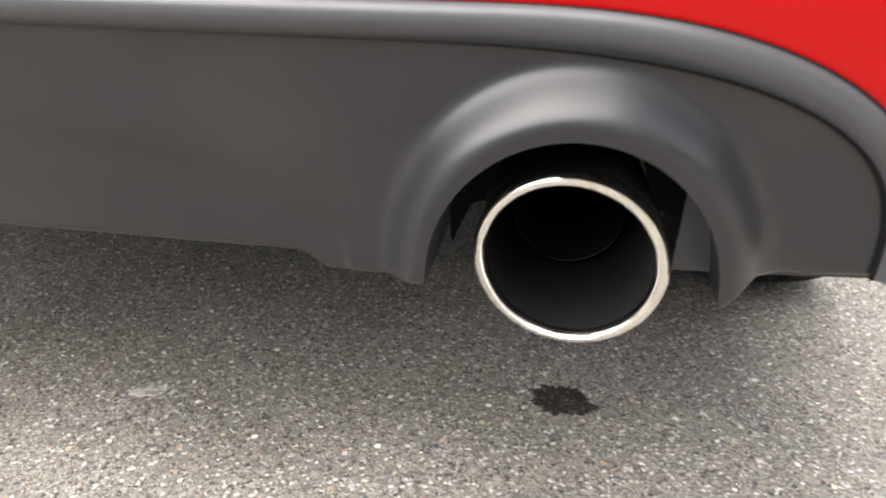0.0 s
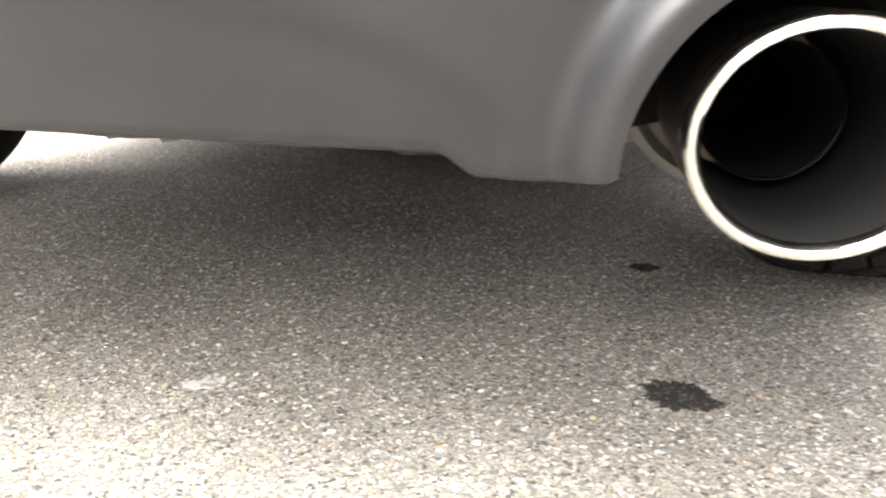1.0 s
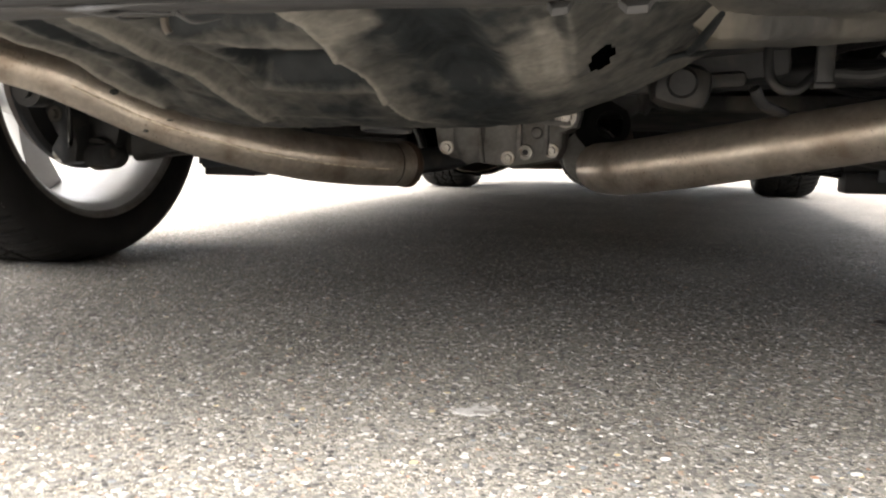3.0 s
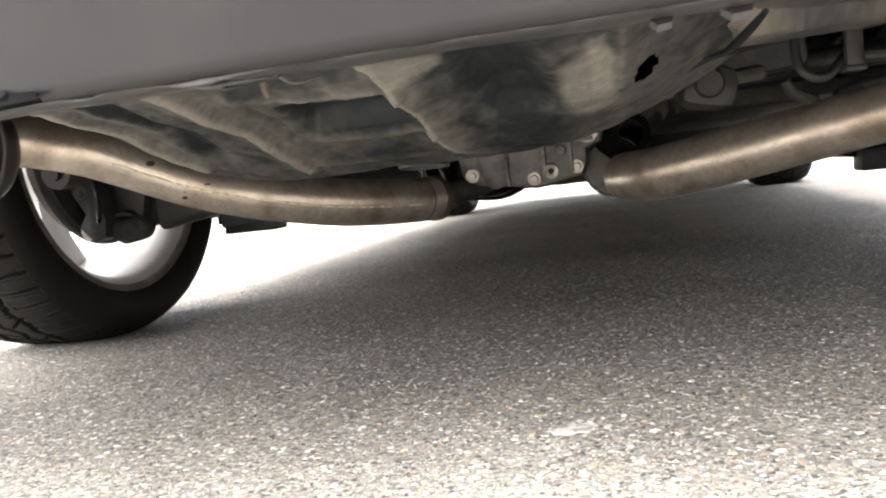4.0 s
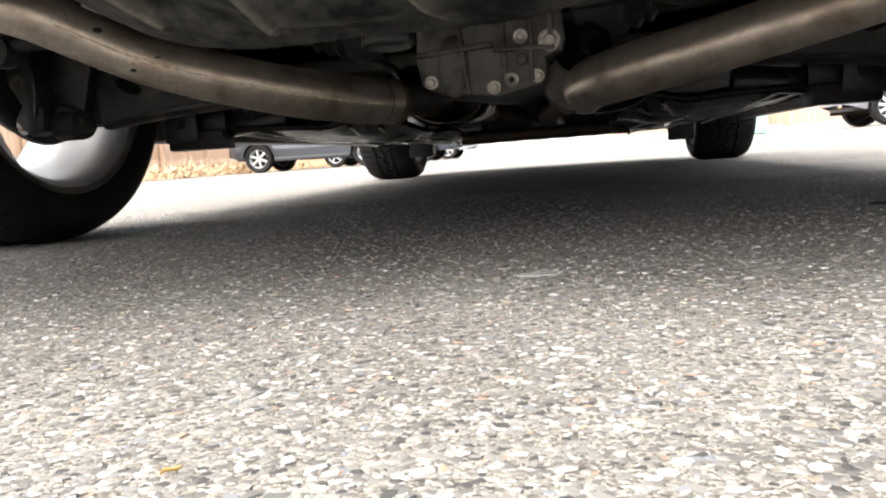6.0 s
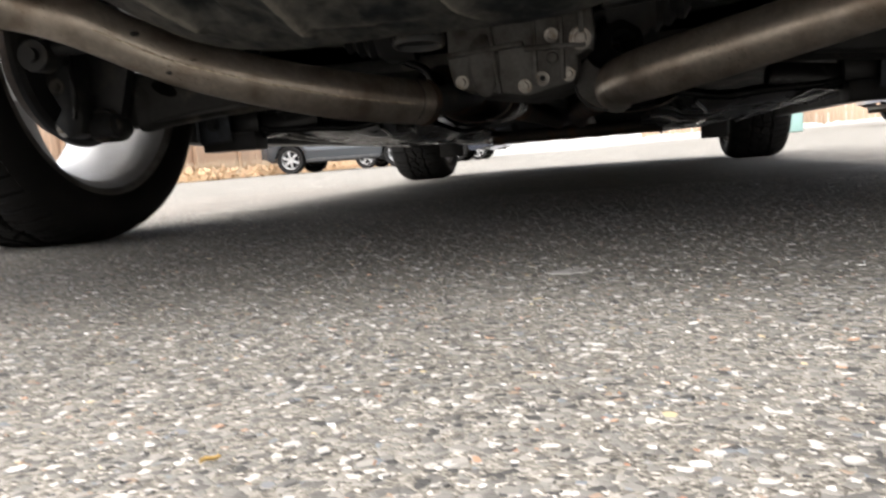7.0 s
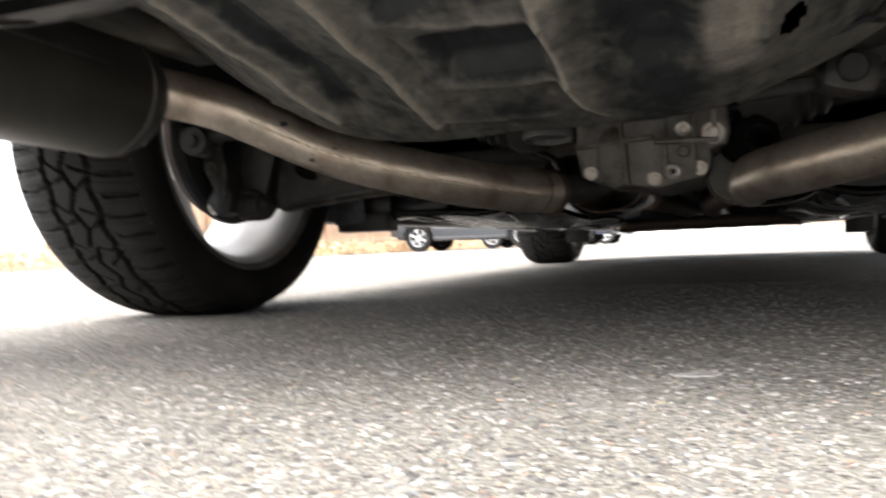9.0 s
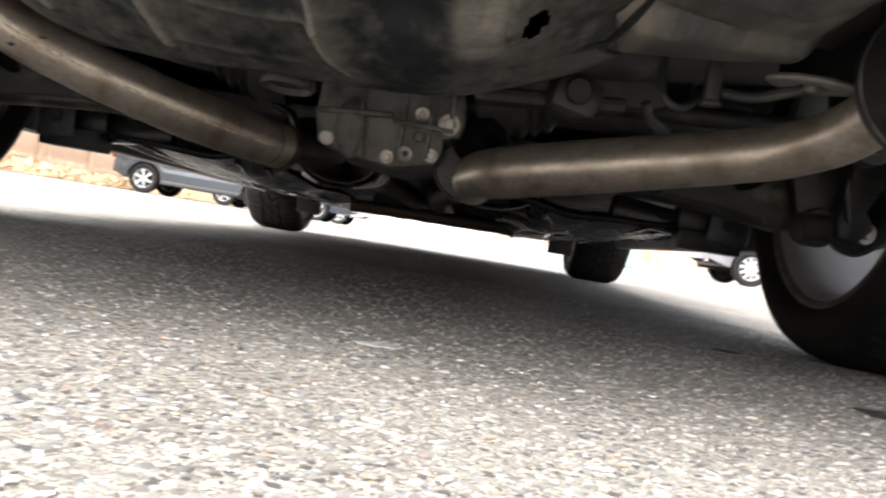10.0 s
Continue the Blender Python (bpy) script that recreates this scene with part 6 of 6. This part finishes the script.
bin_ob = thing("refuse_bin", "teal plastic refuse bin beside the fence", "bin", at=(4.7, 21.6, ground_height(4.7, 21.6)))
part("body", box(0.6, 0.6, 1.0, 0.04, (0, 0, 0.52)), TEAL, bin_ob)
part("lid", box(0.66, 0.68, 0.07, 0.03, (0, 0, 1.06), pose(0, 0, 0, 4, 0, 0)), TEAL, bin_ob)


def tree(at, h, seed):
    rnd = random.Random(seed)
    t = thing("autumn_tree", "autumn tree with thinning golden leaves", "tree", "autumn trees", at=at)
    limbs = [tube([(0, 0, -0.05), (0.05, 0.03, h * 0.3), (0.0, 0.1, h * 0.6), (0.1, 0.0, h * 0.95)], lambda w: h * 0.022 * (1.15 - w), 10, 6)]
    tips = []
    for k in range(14):
        z = h * rnd.uniform(0.28, 0.8)
        a = rnd.uniform(0, 6.28)
        r = h * rnd.uniform(0.2, 0.38) * (1.2 - z / h)
        e = (r * math.cos(a), r * math.sin(a), z + r * 0.7)
        limbs.append(tube([(0.02, 0.05, z), (e[0] * 0.5, e[1] * 0.5, z + r * 0.25), e], lambda w: h * 0.008 * (1.1 - w), 6, 4))
        tips.append(((e[0] * 0.6, e[1] * 0.6, z + r * 0.35), e))
    part("trunk", join(*limbs), BARK, t)
    v, f = [], []
    for k in range(2600):
        a, b = tips[rnd.randrange(len(tips))]
        c = Vector(a).lerp(Vector(b), rnd.uniform(0, 1.3)) + Vector((rnd.gauss(0, 0.3), rnd.gauss(0, 0.3), rnd.gauss(0, 0.25)))
        d = Vector((rnd.uniform(-1, 1), rnd.uniform(-1, 1), rnd.uniform(-1, 1))).normalized()
        e = d.orthogonal().normalized() * rnd.uniform(0.03, 0.06)
        d = d * rnd.uniform(0.05, 0.09)
        q = len(v)
        v += [tuple(c - d), tuple(c + e), tuple(c + d), tuple(c - e)]
        f.append((q, q + 1, q + 2, q + 3))
    part("crown", (v, f), LEAF, t)
    return t


for k, at in enumerate(((6.5, -9.5, 0), (1.5, -12, 0), (9.5, -5.5, 0), (5.6, -6.2, 0))):
    tree(at, 6.5 + 0.5 * (k % 3), 30 + k)
